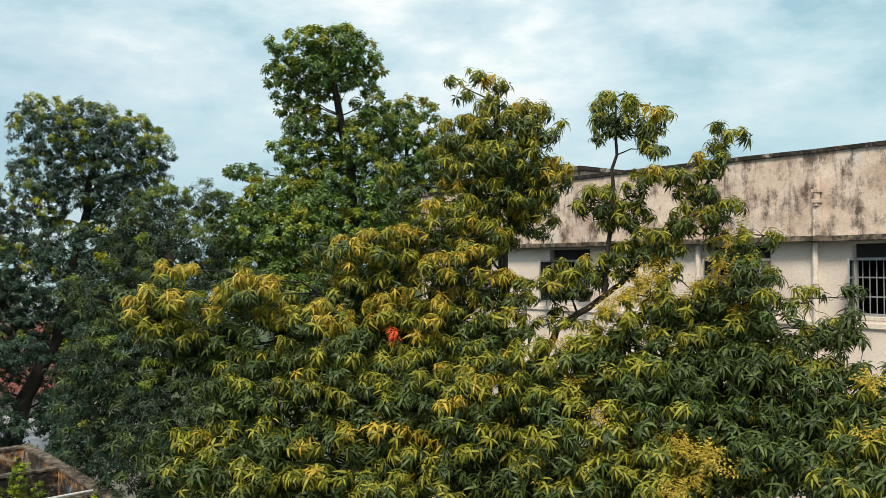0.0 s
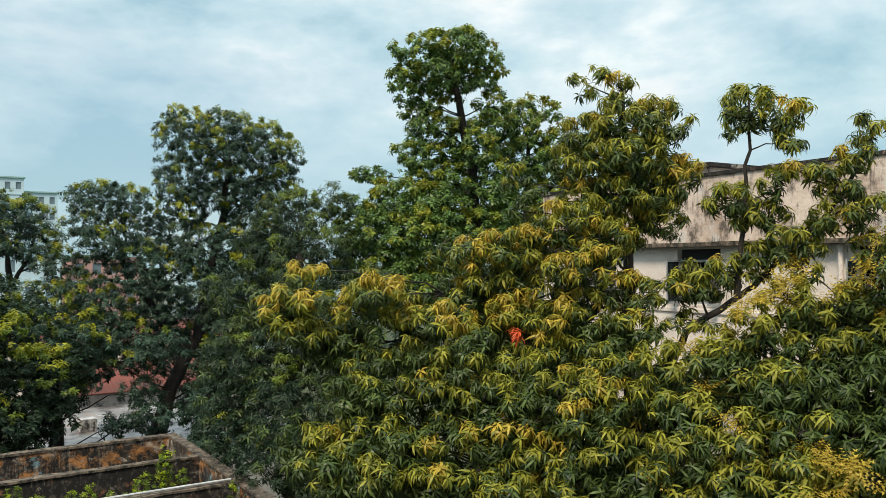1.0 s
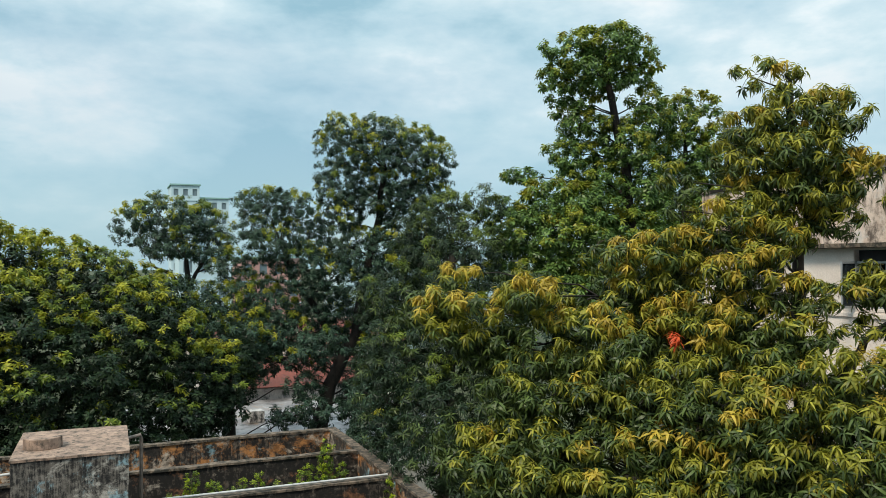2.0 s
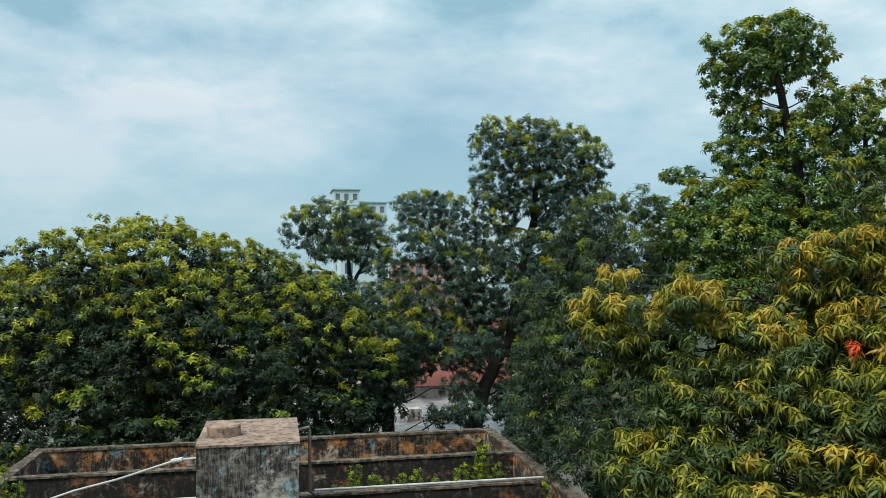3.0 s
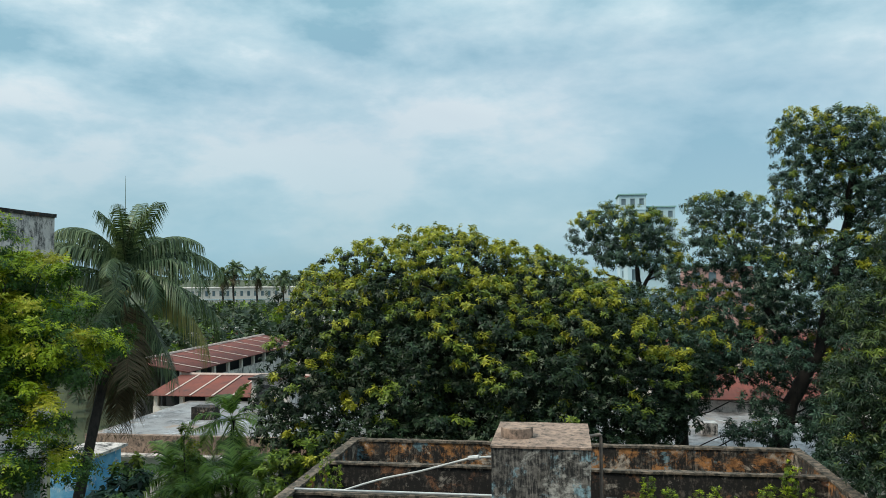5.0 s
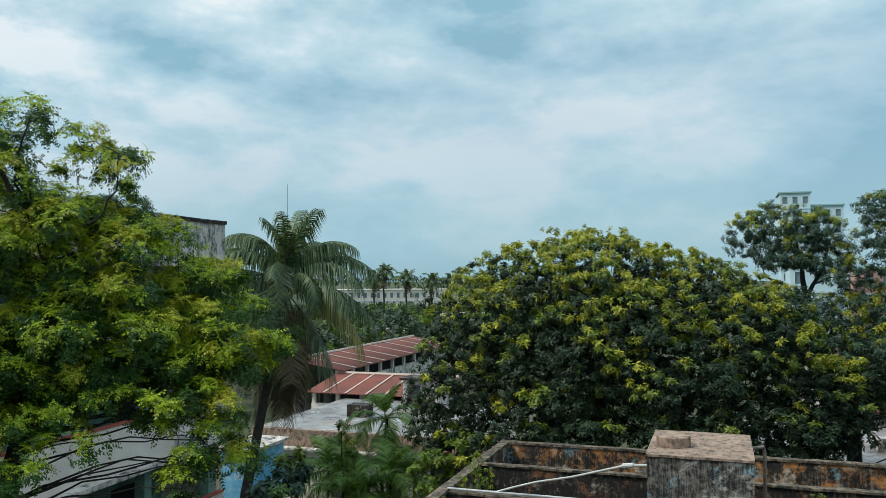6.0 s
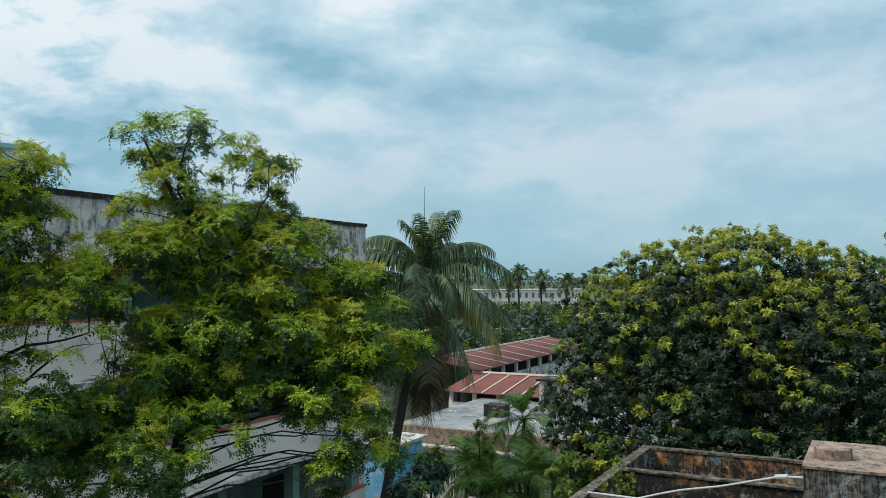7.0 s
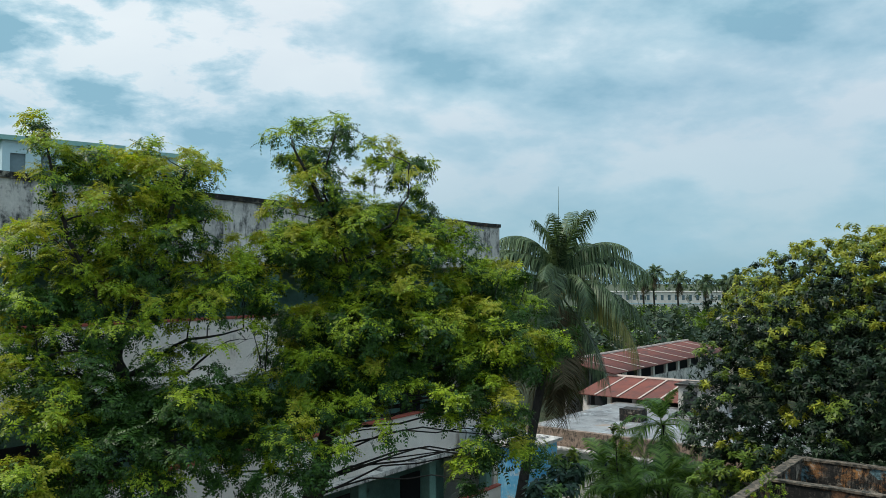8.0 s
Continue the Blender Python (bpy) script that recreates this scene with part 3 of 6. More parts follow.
part("stair_head", rough_bm(21.7, 2.5, 13.1, 25.4, 6, 15.1, 0.6, 0.012, 8), M["cream"], right_block, "cream stair room on the roof")
part("stair_head_slab", box_bm(21.5, 2.3, 15.1, 25.6, 6.2, 15.22, bev=0.01), M["mould"], right_block)
for k, x0 in enumerate((4.2, 7.9, 11.55, 14.5, 19.2, 22.8)):
    casement(right_block, x0, x0 + 1.35, 11.42, 12.5, 0.05)
    # black strip for the shade in the recess above each window
    part("lintel_shade", box_bm(x0, 0.17, 12.5, x0 + 1.35, 0.22, 12.76), M["dark"], right_block)
for x in (13.55, 16.1):
    drain_pipe(right_block, x, 0.2, 12.78)
sp = part("roof_spout", tube_bm([(13.5, -0.1, 13.5), (13.5, -0.1, 14.05)], 0.06, 8), M["cream"], right_block, "plastered pipe stub")
for z in (13.55, 13.75):
    part("spout_collar", box_bm(13.42, -0.17, z, 13.58, -0.03, z + 0.07, bev=0.01), M["cream"], sp)
part("pipe_chase", box_bm(13.42, -0.11, 12.93, 13.58, -0.02, 13.5), M["cream"], right_block)

L_L = 32.5
left_block = new("school_block")
tagged(left_block, "long white block with open corridors and mouldy parapet", "building", "school blocks")
left_block.matrix_basis = Matrix.Translation((-15.1, -8, 0)) @ Matrix.Rotation(radians(90 + 3), 4, "Z")
part("parapet", rough_bm(0, -0.02, 13.1, L_L, 0.22, 14.48, 0.6, 0.015, 13), M["grey_plaster"], left_block, "grey parapet blackened by mould")
part("parapet_coping", rough_bm(-0.04, -0.08, 14.48, L_L + 0.04, 0.28, 14.6, 0.4, 0.015, 14), M["mould"], left_block, "blackened coping")
part("roof", box_bm(0, 0.22, 12.95, L_L, 11, 13.1), M["roof_dark"], left_block)
part("eave_slab", rough_bm(-0.05, -0.4, 12.95, L_L + 0.05, 0.22, 13.1, 0.4, 0.012, 15), M["grey_plaster"], left_block)
for f, top in enumerate((11.62, 8.32, 5.02, 1.72)):
    part("balcony_wall", rough_bm(0, 0, top - 1.35, L_L, 0.15, top, 0.7, 0.008, 20 + f), M["white"], left_block, "white plastered corridor parapet")
    part("coping", box_bm(-0.02, -0.03, top, L_L + 0.02, 0.18, top + 0.06, bev=0.01), M["red_trim"], left_block, "red oxide coping")
    part("floor_slab", rough_bm(0, -0.35, top - 1.5, L_L, 10.9, top - 1.36, 1.2, 0.008, 30 + f), M["grey_plaster"], left_block)
for k in range(10):
    x = 0.3 + k * 3.5
    part("column", box_bm(x, 0.16, 0, x + 0.35, 0.5, 12.95, bev=0.02), M["green_wall"], left_block, "green painted column")
part("inner_wall", box_bm(0.2, 2.4, 0, L_L - 0.2, 2.6, 12.95), M["green_wall"], left_block, "green painted corridor wall")
for k in range(9):
    for z in (0.2, 3.5, 6.85, 10.15):
        x = 1.6 + k * 3.5
        part("door", box_bm(x, 2.33, z, x + 1.1, 2.398, z + 2.1), M["dark"], left_block)
part("end_wall", box_bm(L_L - 0.2, 0.16, 0, L_L, 10.9, 12.95), M["white"], left_block)
part("end_wall", box_bm(0, 0.5, 0, 0.2, 10.9, 12.95), M["white"], left_block)
part("back_wall", box_bm(0, 10.9, 0, L_L, 11.1, 12.95), M["white"], left_block)

# ---- the terrace in front, with its water tank ----
TX0, TX1, TY1, TZ = -6.22, 6.3, 23.2, 7.7
house = new("flat_roofed_house")
tagged(house, "flat-roofed house with mould-stained parapets and roof bays", "building")
part("roof", rough_bm(TX0 + 0.1, 6, 6.2, TX1 - 0.1, TY1 - 0.1, 6.4, 1.0, 0.02, 40), M["mould"], house, "dirty wet concrete roof")
part("walls", box_bm(TX0 + 0.05, 6, 0, TX1 - 0.05, TY1 - 0.05, 6.2), M["parapet"], house)
part("back_parapet", rough_bm(TX0, TY1 - 0.2, 6.2, TX1, TY1, TZ - 0.06, 0.4, 0.015, 41), M["parapet"], house, "parapet stained orange, blue and black")
part("side_parapet", rough_bm(TX0, 5.8, 6.2, TX0 + 0.2, TY1 - 0.203, TZ - 0.06, 0.4, 0.015, 42), M["parapet"], house)
part("side_parapet", rough_bm(TX1 - 0.2, 5.8, 6.2, TX1, TY1 - 0.203, TZ - 0.06, 0.4, 0.015, 43), M["parapet"], house)
part("coping", rough_bm(TX0 - 0.03, TY1 - 0.23, TZ - 0.06, TX1 + 0.03, TY1 + 0.03, TZ, 0.3, 0.015, 44), M["coping"], house, "mossy worn coping")
part("coping", rough_bm(TX0 - 0.03, 5.8, TZ - 0.06, TX0 + 0.24, TY1 - 0.235, TZ, 0.3, 0.015, 45), M["coping"], house, "mossy worn coping")
part("coping", rough_bm(TX1 - 0.24, 5.8, TZ - 0.06, TX1 + 0.03, TY1 - 0.235, TZ, 0.3, 0.015, 46), M["coping"], house, "mossy worn coping")
part("bay_wall", rough_bm(TX0 + 0.2, 20.1, 6.35, TX1 - 0.2, 20.28, TZ - 0.05, 0.35, 0.018, 47), M["mould"], house, "blackened low bay wall")
part("bay_coping", rough_bm(TX0 + 0.2, 20.06, TZ - 0.05, TX1 - 0.2, 20.3, TZ, 0.25, 0.02, 147), M["coping"], house, "broken cement coping")
part("bay_wall", rough_bm(TX0 + 0.2, 17.35, 6.35, TX1 - 0.2, 17.55, TZ - 0.08, 0.35, 0.018, 48), M["mould"], house, "blackened low bay wall")
part("bay_coping", rough_bm(TX0 + 0.2, 17.32, TZ - 0.08, TX1 - 0.2, 17.58, TZ - 0.03, 0.25, 0.02, 148), M["coping"], house, "broken cement coping")

tank = new("roof_water_tank")
tagged(tank, "square cement water tank with peeling blue paint", "water tank")
part("body", rough_bm(-1.31, 14.43, 6.4, 0.44, 16.72, 9.4, 0.3, 0.012, 50), M["tank"], tank)
part("top_slab", rough_bm(-1.33, 14.41, 9.4, 0.46, 16.74, 9.44, 0.3, 0.01, 51), M["tank_top"], tank, "reddish-brown cement slab")
bm = bmesh.new()
bmesh.ops.create_cone(bm, cap_ends=True, segments=14, radius1=0.31, radius2=0.305, depth=0.19)
bmesh.ops.bevel(bm, geom=bm.edges[:], offset=0.012, segments=1, affect="EDGES")
bmesh.ops.translate(bm, vec=(-0.9, 15.3, 9.53), verts=bm.verts)
part("manhole_cover", bm, M["tank_top"], tank, "round concrete manhole cover")

rp = new("roof_pipes")
tagged(rp, "white plastic water pipe from the tank to the roof", "pipe")
part("feed_pipe", tube_bm([(-1.3, 15.4, 9.02), (-1.8, 15.8, 8.9), (-3.0, 16.6, 8.4), (-3.9, 17.2, 8.08), (-4.4, 17.35, 7.9), (-4.9, 17.42, 7.72)], 0.022, 8), M["pvc"], rp)
part("joint", tube_bm([(-1.65, 15.68, 8.94), (-1.88, 15.87, 8.87)], 0.045, 8), M["pvc"], rp)
part("ground_pipe", tube_bm([(-6.0, 17.4, 7.73), (-1.6, 17.4, 7.73), (-1.45, 17.3, 7.73), (-1.4, 17.0, 8.0), (-1.33, 16.6, 8.2)], 0.027, 8), M["pvc"], rp)
ov = new("overflow_pipe")
tagged(ov, "rusty overflow pipe standing beside the water tank", "pipe")
part("riser", tube_bm([(0.44, 16.6, 9.2), (0.7, 16.75, 9.22), (0.72, 16.76, 9.15), (0.72, 16.76, 7.9), (0.85, 17.0, 7.76)], 0.035, 8), M["steel"], ov)
part("run", tube_bm([(0.85, 17.42, 7.74), (6.0, 17.42, 7.72)], 0.026, 8), M["pvc"], ov)


# ---- a plain building added under the camera, out of view; it also bounces light ----
lookout = new("viewing_building")
tagged(lookout, "plain plastered building under the viewpoint", "building")
part("walls", box_bm(-9, -14, 0, 9, 0.5, 10.8), M["white"], lookout)
part("roof", rough_bm(-9.2, -14.2, 10.8, 9.2, 0.7, 10.95, 1.5, 0.01, 90), M["roof_dark"], lookout, "grey concrete roof")


# ---- annexes behind ----
def sheet_roof(parent, x0, x1, yf, zf, yb, zb, battens):
    """A ribbed metal roof sloping up from its eave (yf, zf) to its ridge (yb, zb)."""
    V, F = [], []
    n = int((x1 - x0) / 0.13)
    for i in range(n + 1):
        x = x0 + (x1 - x0) * i / n
        h = 0.03 if i % 2 else 0.0
        V += [(x, yf, zf + h), (x, yb, zb + h)]
    for i in range(n):
        F.append((2 * i, 2 * i + 2, 2 * i + 3, 2 * i + 1))
    k = len(V)
    V += [(v[0], v[1], v[2] - 0.05) for v in V]
    F += [tuple(a + k for a in f[::-1]) for f in F[:n]]
    F += [(2 * i, 2 * i + k, 2 * i + 2 + k, 2 * i + 2) for i in range(n)]
    r = mesh_object("roof", V, F, M["rust"], parent, label="rust-red ribbed metal roof")
    for b in battens:
        x = x0 + (x1 - x0) * b
        bm = bmesh.new()
        add_box(bm, x - 0.06, 0, 0.035, x + 0.06, math.hypot(yb - yf, zb - zf), 0.07)
        o = part("cover_strip", bm, M["ridge"], r, "pale joint strip")
        o.matrix_basis = Matrix.Translation((0, yf, zf)) @ Matrix.Rotation(math.atan2(zb - zf, yb - yf), 4, "X")
    part("ridge_cap", tube_bm([(x0, yb, zb + 0.04), (x1, yb, zb + 0.04)], 0.12, 6), M["ridge"], r)


def annex(name, label, x0, x1, y0, y1, z, wall="white", roof="roof_dark", windows=(), sill=1.0, head=2.4, brow=True):
    a = new(name)
    a.location = (x0, y0, 0)
    tagged(a, label, "building")
    W, D = x1 - x0, y1 - y0
    bm = bmesh.new()
    openings_wall(bm, W, 0, z, 0, 0.2, [(u, u + 1.1, sill, head) for u in windows])
    part("front_wall", bm, M[wall], a)
    for b in ((0, 0.2, 0, 0.2, D, z), (W - 0.2, 0.2, 0, W, D, z), (0.2, D - 0.2, 0, W - 0.2, D, z)):
        part("wall", box_bm(*b), M[wall], a)
    part("roof", rough_bm(-0.25, -0.3, z, W + 0.25, D + 0.2, z + 0.15, 1.5, 0.02, int(x0 * 7) % 90), M[roof], a, "wet grey flat roof")
    # black sheet that gives the darkness behind the annex windows
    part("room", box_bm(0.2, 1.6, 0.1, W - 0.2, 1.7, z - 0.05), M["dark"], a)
    for u in windows:
        w = part("window", box_bm(u + 0.05, 0.09, sill + 0.05, u + 1.05, 0.1, head - 0.05), M["glass"], a)
        bm = bmesh.new()
        for c in ((u, 0.06, sill, u + 0.05, 0.13, head), (u + 1.05, 0.06, sill, u + 1.1, 0.13, head), (u + 0.05, 0.06, sill, u + 1.05, 0.13, sill + 0.05),
                  (u + 0.05, 0.06, head - 0.05, u + 1.05, 0.13, head), (u + 0.52, 0.06, sill + 0.05, u + 0.58, 0.13, head - 0.05)):
            add_box(bm, *c)
        part("window_frame", bm, M["frame"], w)
    return a



annex_l = annex("annex", "low white annex with flat stained roof", -22.5, -10.5, 36, 46.2, 4.75, windows=(1.4, 4.0, 7.0, 9.6), sill=1.6, head=3.6)
part("fascia", rough_bm(-0.3, -0.34, 4.15, 12.3, -0.02, 4.98, 0.5, 0.015, 61), M["tank_top"], annex_l, "brown weathered concrete fascia")
part("ledge", rough_bm(-0.4, -0.8, 4.05, 12.4, -0.0, 4.14, 0.5, 0.012, 62), M["grey_plaster"], annex_l)
for i in range(14):
    part("louvre", box_bm(0.1, -0.03, 1.2 + 0.2 * i, 1.3, -0.002, 1.38 + 0.2 * i), M["white"], annex_l)
shed = new("shed")
shed.location = (-25.5, 46.6, 0)
tagged(shed, "long shed with rust-red metal roof and dark openings", "shed", "metal roofed sheds")
sheet_roof(shed, 0, 9, -0.4, 5.2, 4.2, 5.9, (0.15, 0.32, 0.48, 0.62, 0.76, 0.9))
part("wall", box_bm(0.2, 0.1, 0, 8.8, 0.3, 4.45), M["white"], shed)
part("back_wall", box_bm(0.2, 4.0, 0, 8.8, 4.2, 5.8), M["white"], shed)
# black sheet for the gloom under the shed roof
part("inside_shade", box_bm(0.2, 1.8, 0, 8.8, 1.9, 5.4), M["dark"], shed)
for i in range(6):
    part("post", box_bm(0.25 + 1.7 * i, 0.1, 4.45, 0.5 + 1.7 * i, 0.3, 5.2), M["white"], shed)
hut = part("stair_room", rough_bm(-17.9, 44.3, 4.9, -15.6, 45.9, 6.5, 0.5, 0.015, 66), M["grey_plaster"])
tagged(hut, "small grey plastered room on the flat roof", "roof room")
part("slab", box_bm(-18.05, 44.1, 6.5, -15.45, 46.0, 6.62, bev=0.01), M["mould"], hut)
# black sheet for the shade within the door opening
part("doorway", box_bm(-17.6, 44.26, 4.95, -16.8, 44.29, 6.2), M["dark"], hut)
vent = part("roof_vent", rough_bm(-19.6, 40.2, 4.9, -18.4, 41.1, 5.55, 0.4, 0.02, 67), M["mould"])
tagged(vent, "dark concrete box on the flat roof", "roof box")

hall = new("shed")
hall.matrix_basis = Matrix.Translation((-25.3, 50.5, 0)) @ Matrix.Rotation(radians(90), 4, "Z")
tagged(hall, "long hall with rusted red ribbed roof", "shed", "metal roofed sheds")
sheet_roof(hall, 0, 24, -0.5, 6.1, 3.6, 6.75, (0.08, 0.2, 0.3, 0.42, 0.55, 0.68, 0.8, 0.92))
part("wall", box_bm(0.2, 0.1, 0, 23.8, 0.3, 5.2), M["grey_plaster"], hall)
# the hall's unlit inside, also a black sheet
part("inside_shade", box_bm(0.2, 1.5, 0, 23.8, 1.6, 6.3), M["dark"], hall)
part("back_wall", box_bm(0.2, 3.4, 0, 23.8, 3.6, 6.62), M["grey_plaster"], hall)
for i in range(10):
    part("post", box_bm(0.25 + 2.5 * i, 0.1, 5.2, 0.55 + 2.5 * i, 0.3, 6.2), M["white"], hall)

annex_r = annex("annex", "low annex with a wet, puddled flat roof", 0.5, 14.5, 33.5, 44.6, 4.9, windows=(2, 6, 10))
roof_box = part("roof_box", rough_bm(6.25, 38.4, 5.05, 6.95, 39.1, 5.6, 0.3, 0.02, 71), M["grey_plaster"])
tagged(roof_box, "grey cement box standing on the flat roof", "roof box")
shed_r = new("shed")
shed_r.location = (5.6, 45.0, 0)
tagged(shed_r, "shed with faded red metal roof", "shed", "metal roofed sheds")
sheet_roof(shed_r, 0, 8.9, -0.3, 5.75, 5.0, 6.9, ())
part("wall", box_bm(0.2, 0.2, 0, 8.7, 0.4, 5.6), M["grey_plaster"], shed_r)
part("back_wall", box_bm(0.2, 4.6, 0, 8.7, 4.8, 6.9), M["grey_plaster"], shed_r)
shed_b = new("shed")
shed_b.location = (5.0, 54, 0)
tagged(shed_b, "white walled shed with red metal roof", "shed", "metal roofed sheds")
sheet_roof(shed_b, 0, 15, -0.4, 7.1, 6.5, 8.3, (0.1, 0.3, 0.5, 0.7, 0.9))
part("wall", box_bm(0.2, 0.2, 0, 14.8, 0.4, 7.0), M["white"], shed_b)
part("back_wall", box_bm(0.2, 6.2, 0, 14.8, 6.4, 8.1), M["white"], shed_b)
for i in range(5):
    part("window", box_bm(1 + 2.8 * i, 0.17, 5.6, 2.2 + 2.8 * i, 0.198, 6.7), M["glass"], shed_b)

kiosk = new("painted_hut")
kiosk.location = (-20.4, 29.6, 0)
tagged(kiosk, "small hut with peeling bright blue paint", "hut")
part("wall", rough_bm(0, 0, 0, 1.5, 2.6, 5.2, 0.7, 0.015, 75), M["blue"], kiosk)
part("roof_slab", rough_bm(-0.2, -0.2, 5.2, 1.7, 2.8, 5.32, 0.6, 0.015, 76), M["grey_plaster"], kiosk)
yard_wall = part("yard_wall", rough_bm(-17.4, 29.8, 0, -10.5, 30.0, 2.6, 0.8, 0.015, 77), M["white"])
tagged(yard_wall, "white plastered yard wall", "wall")


def air_conditioner(x, y, z, turn):
    a = new("air_conditioner")
    a.matrix_basis = pose(x, y, z, 0, 0, turn)
    tagged(a, "white outdoor air conditioner on brackets at the balcony", "air conditioner")
    part("case", box_bm(-0.42, -0.3, 0, 0.42, 0, 0.56, bev=0.02), M["pvc"], a)
    bm = bmesh.new()
    bmesh.ops.create_cone(bm, cap_ends=True, segments=20, radius1=0.22, radius2=0.22, depth=0.02)
    bmesh.ops.rotate(bm, matrix=Matrix.Rotation(radians(90), 3, "X"), verts=bm.verts)
    bmesh.ops.translate(bm, vec=(-0.1, -0.312, 0.28), verts=bm.verts)
    part("fan_grille", bm, M["frame"], a)
    part("bracket", box_bm(-0.35, -0.28, -0.05, 0.35, 0.0, -0.002), M["steel"], a)


air_conditioner(-16.55, 22.0, 6.95, 93)


# ---- far buildings ----
def tower(name, label, x0, y0, w, d, h, mat, storeys, bays, turn=0, group="", wide=0.5, cap="teal_tower"):
    t = new(name)
    t.matrix_basis = pose(x0, y0, 0, 0, 0, turn)
    tagged(t, label, "building", group)
    sh = h / storeys
    holes = []
    for s in range(storeys):
        for b in range(bays):
            u = w * (b + 0.5 - wide / 2) / bays
            holes.append((u, u + w / bays * wide, s * sh + sh * 0.3, s * sh + sh * 0.75))
    bm = bmesh.new()
    openings_wall(bm, w, 0, h, 0, 0.3, holes)
    part("front_wall", bm, M[mat], t)
    part("side_wall", box_bm(0, 0.3, 0, 0.3, d, h), M[mat], t)
    part("side_wall", box_bm(w - 0.3, 0.3, 0, w, d, h), M[mat], t)
    part("back_wall", box_bm(0.3, d - 0.3, 0, w - 0.3, d, h), M[mat], t)
    part("roof", box_bm(-0.3, -0.3, h, w + 0.3, d + 0.3, h + 0.3), M[cap], t)
    for q in holes:
        part("window", box_bm(q[0], 0.18, q[2], q[1], 0.22, q[3]), M["far_pane"], t)
    for s in range(1, storeys):
        part("floor_band", box_bm(-0.1, -0.15, s * sh - 0.15, w + 0.1, -0.002, s * sh + 0.1), M["pale_tower"], t)
    return t


tower("apartment_tower", "pale distant apartment tower with green bands", 13.7, 198, 6.4, 10, 31.6, "pale_tower", 9, 3, 0, "apartment towers")
tower("apartment_tower", "pale distant apartment tower with green bands", 20.4, 199, 6.6, 10, 28.6, "pale_tower", 8, 3, 0, "apartment towers")
tower("apartment_block", "pink distant house between the trees", 18, 120, 9, 8, 13.5, "pink", 4, 4, 0, "far houses")
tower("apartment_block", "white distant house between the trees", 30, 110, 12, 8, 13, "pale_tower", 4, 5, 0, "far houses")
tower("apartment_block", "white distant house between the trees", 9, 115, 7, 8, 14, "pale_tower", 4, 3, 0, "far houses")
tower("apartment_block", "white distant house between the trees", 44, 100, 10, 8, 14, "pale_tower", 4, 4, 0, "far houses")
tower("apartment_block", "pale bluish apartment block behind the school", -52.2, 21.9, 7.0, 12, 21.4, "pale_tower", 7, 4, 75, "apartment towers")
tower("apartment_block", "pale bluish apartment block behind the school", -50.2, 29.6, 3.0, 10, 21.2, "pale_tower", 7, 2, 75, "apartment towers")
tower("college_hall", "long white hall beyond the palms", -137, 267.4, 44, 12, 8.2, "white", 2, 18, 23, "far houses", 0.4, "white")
for x, y, w, h, m in ((-45, 95, 3.5, 5.6, "pink"), (-40.5, 97, 4.5, 5.2, "white"), (-51, 99, 5, 4.6, "white"), (-36, 104, 5, 7.4, "white")):
    tower("small_house", "small pale house among the trees", x, y, w, 4, h, m, 2, 2, 0, "far houses", 0.3, "grey_plaster")


# ---- palms ----
def frond_arrays(rng, L, lift, bend, leaflet, pairs, hang, wide=0.045):
    """A feather leaf along +x that leaves the stem at an angle (lift) and arches over by bend, with hanging leaflets."""
    V, F = [], []
    spine = [np.zeros(3)]
    for i in range(16):
        w = lift - bend * (i / 15) ** 1.3
        spine.append(spine[-1] + np.array((math.cos(w), 0.03 * math.sin(i * 0.5), math.sin(w))) * L / 16)
    rv, rf = tube_arrays(spine, [0.04 * (1 - 0.9 * i / 16) * L / 4 for i in range(17)], 4)
    for q in rf:
        F += [(q[0], q[1], q[2]), (q[0], q[2], q[3])]
    V += [tuple(v) for v in rv]
    k = len(V)
    for i in range(pairs):
        s = 0.16 + 0.84 * i / (pairs - 1)
        j = min(15, int(s * 16))
        p = spine[j] + (spine[j + 1] - spine[j]) * (s * 16 - j)
        t = spine[j + 1] - spine[j]
        t /= np.linalg.norm(t)
        ll = leaflet * (0.45 + 0.75 * math.sin(math.pi * min(1, s * 0.8 + 0.14))) * rng.uniform(0.75, 1.15)
        for side in (1, -1):
            out = np.array((0.0, side * 1.0, 0.2)) + t * rng.uniform(0.5, 0.9)
            out /= np.linalg.norm(out)
            h = hang * rng.uniform(0.7, 1.2)
            far = 0.9 / math.hypot(1, h)
            m = p + out * ll * far * 0.62 + np.array((0, 0, -0.2 * h * far * ll))
            e = p + out * ll * far + np.array((0, 0, -h * far * ll))
            w = t * wide * ll
            V += [tuple(p - w * 0.5), tuple(p + w * 0.5), tuple(m + w * 0.7), tuple(m - w * 0.7), tuple(e)]
            F += [(k, k + 1, k + 2), (k, k + 2, k + 3), (k + 3, k + 2, k + 4)]
            k += 5
    return np.array(V), np.array(F)


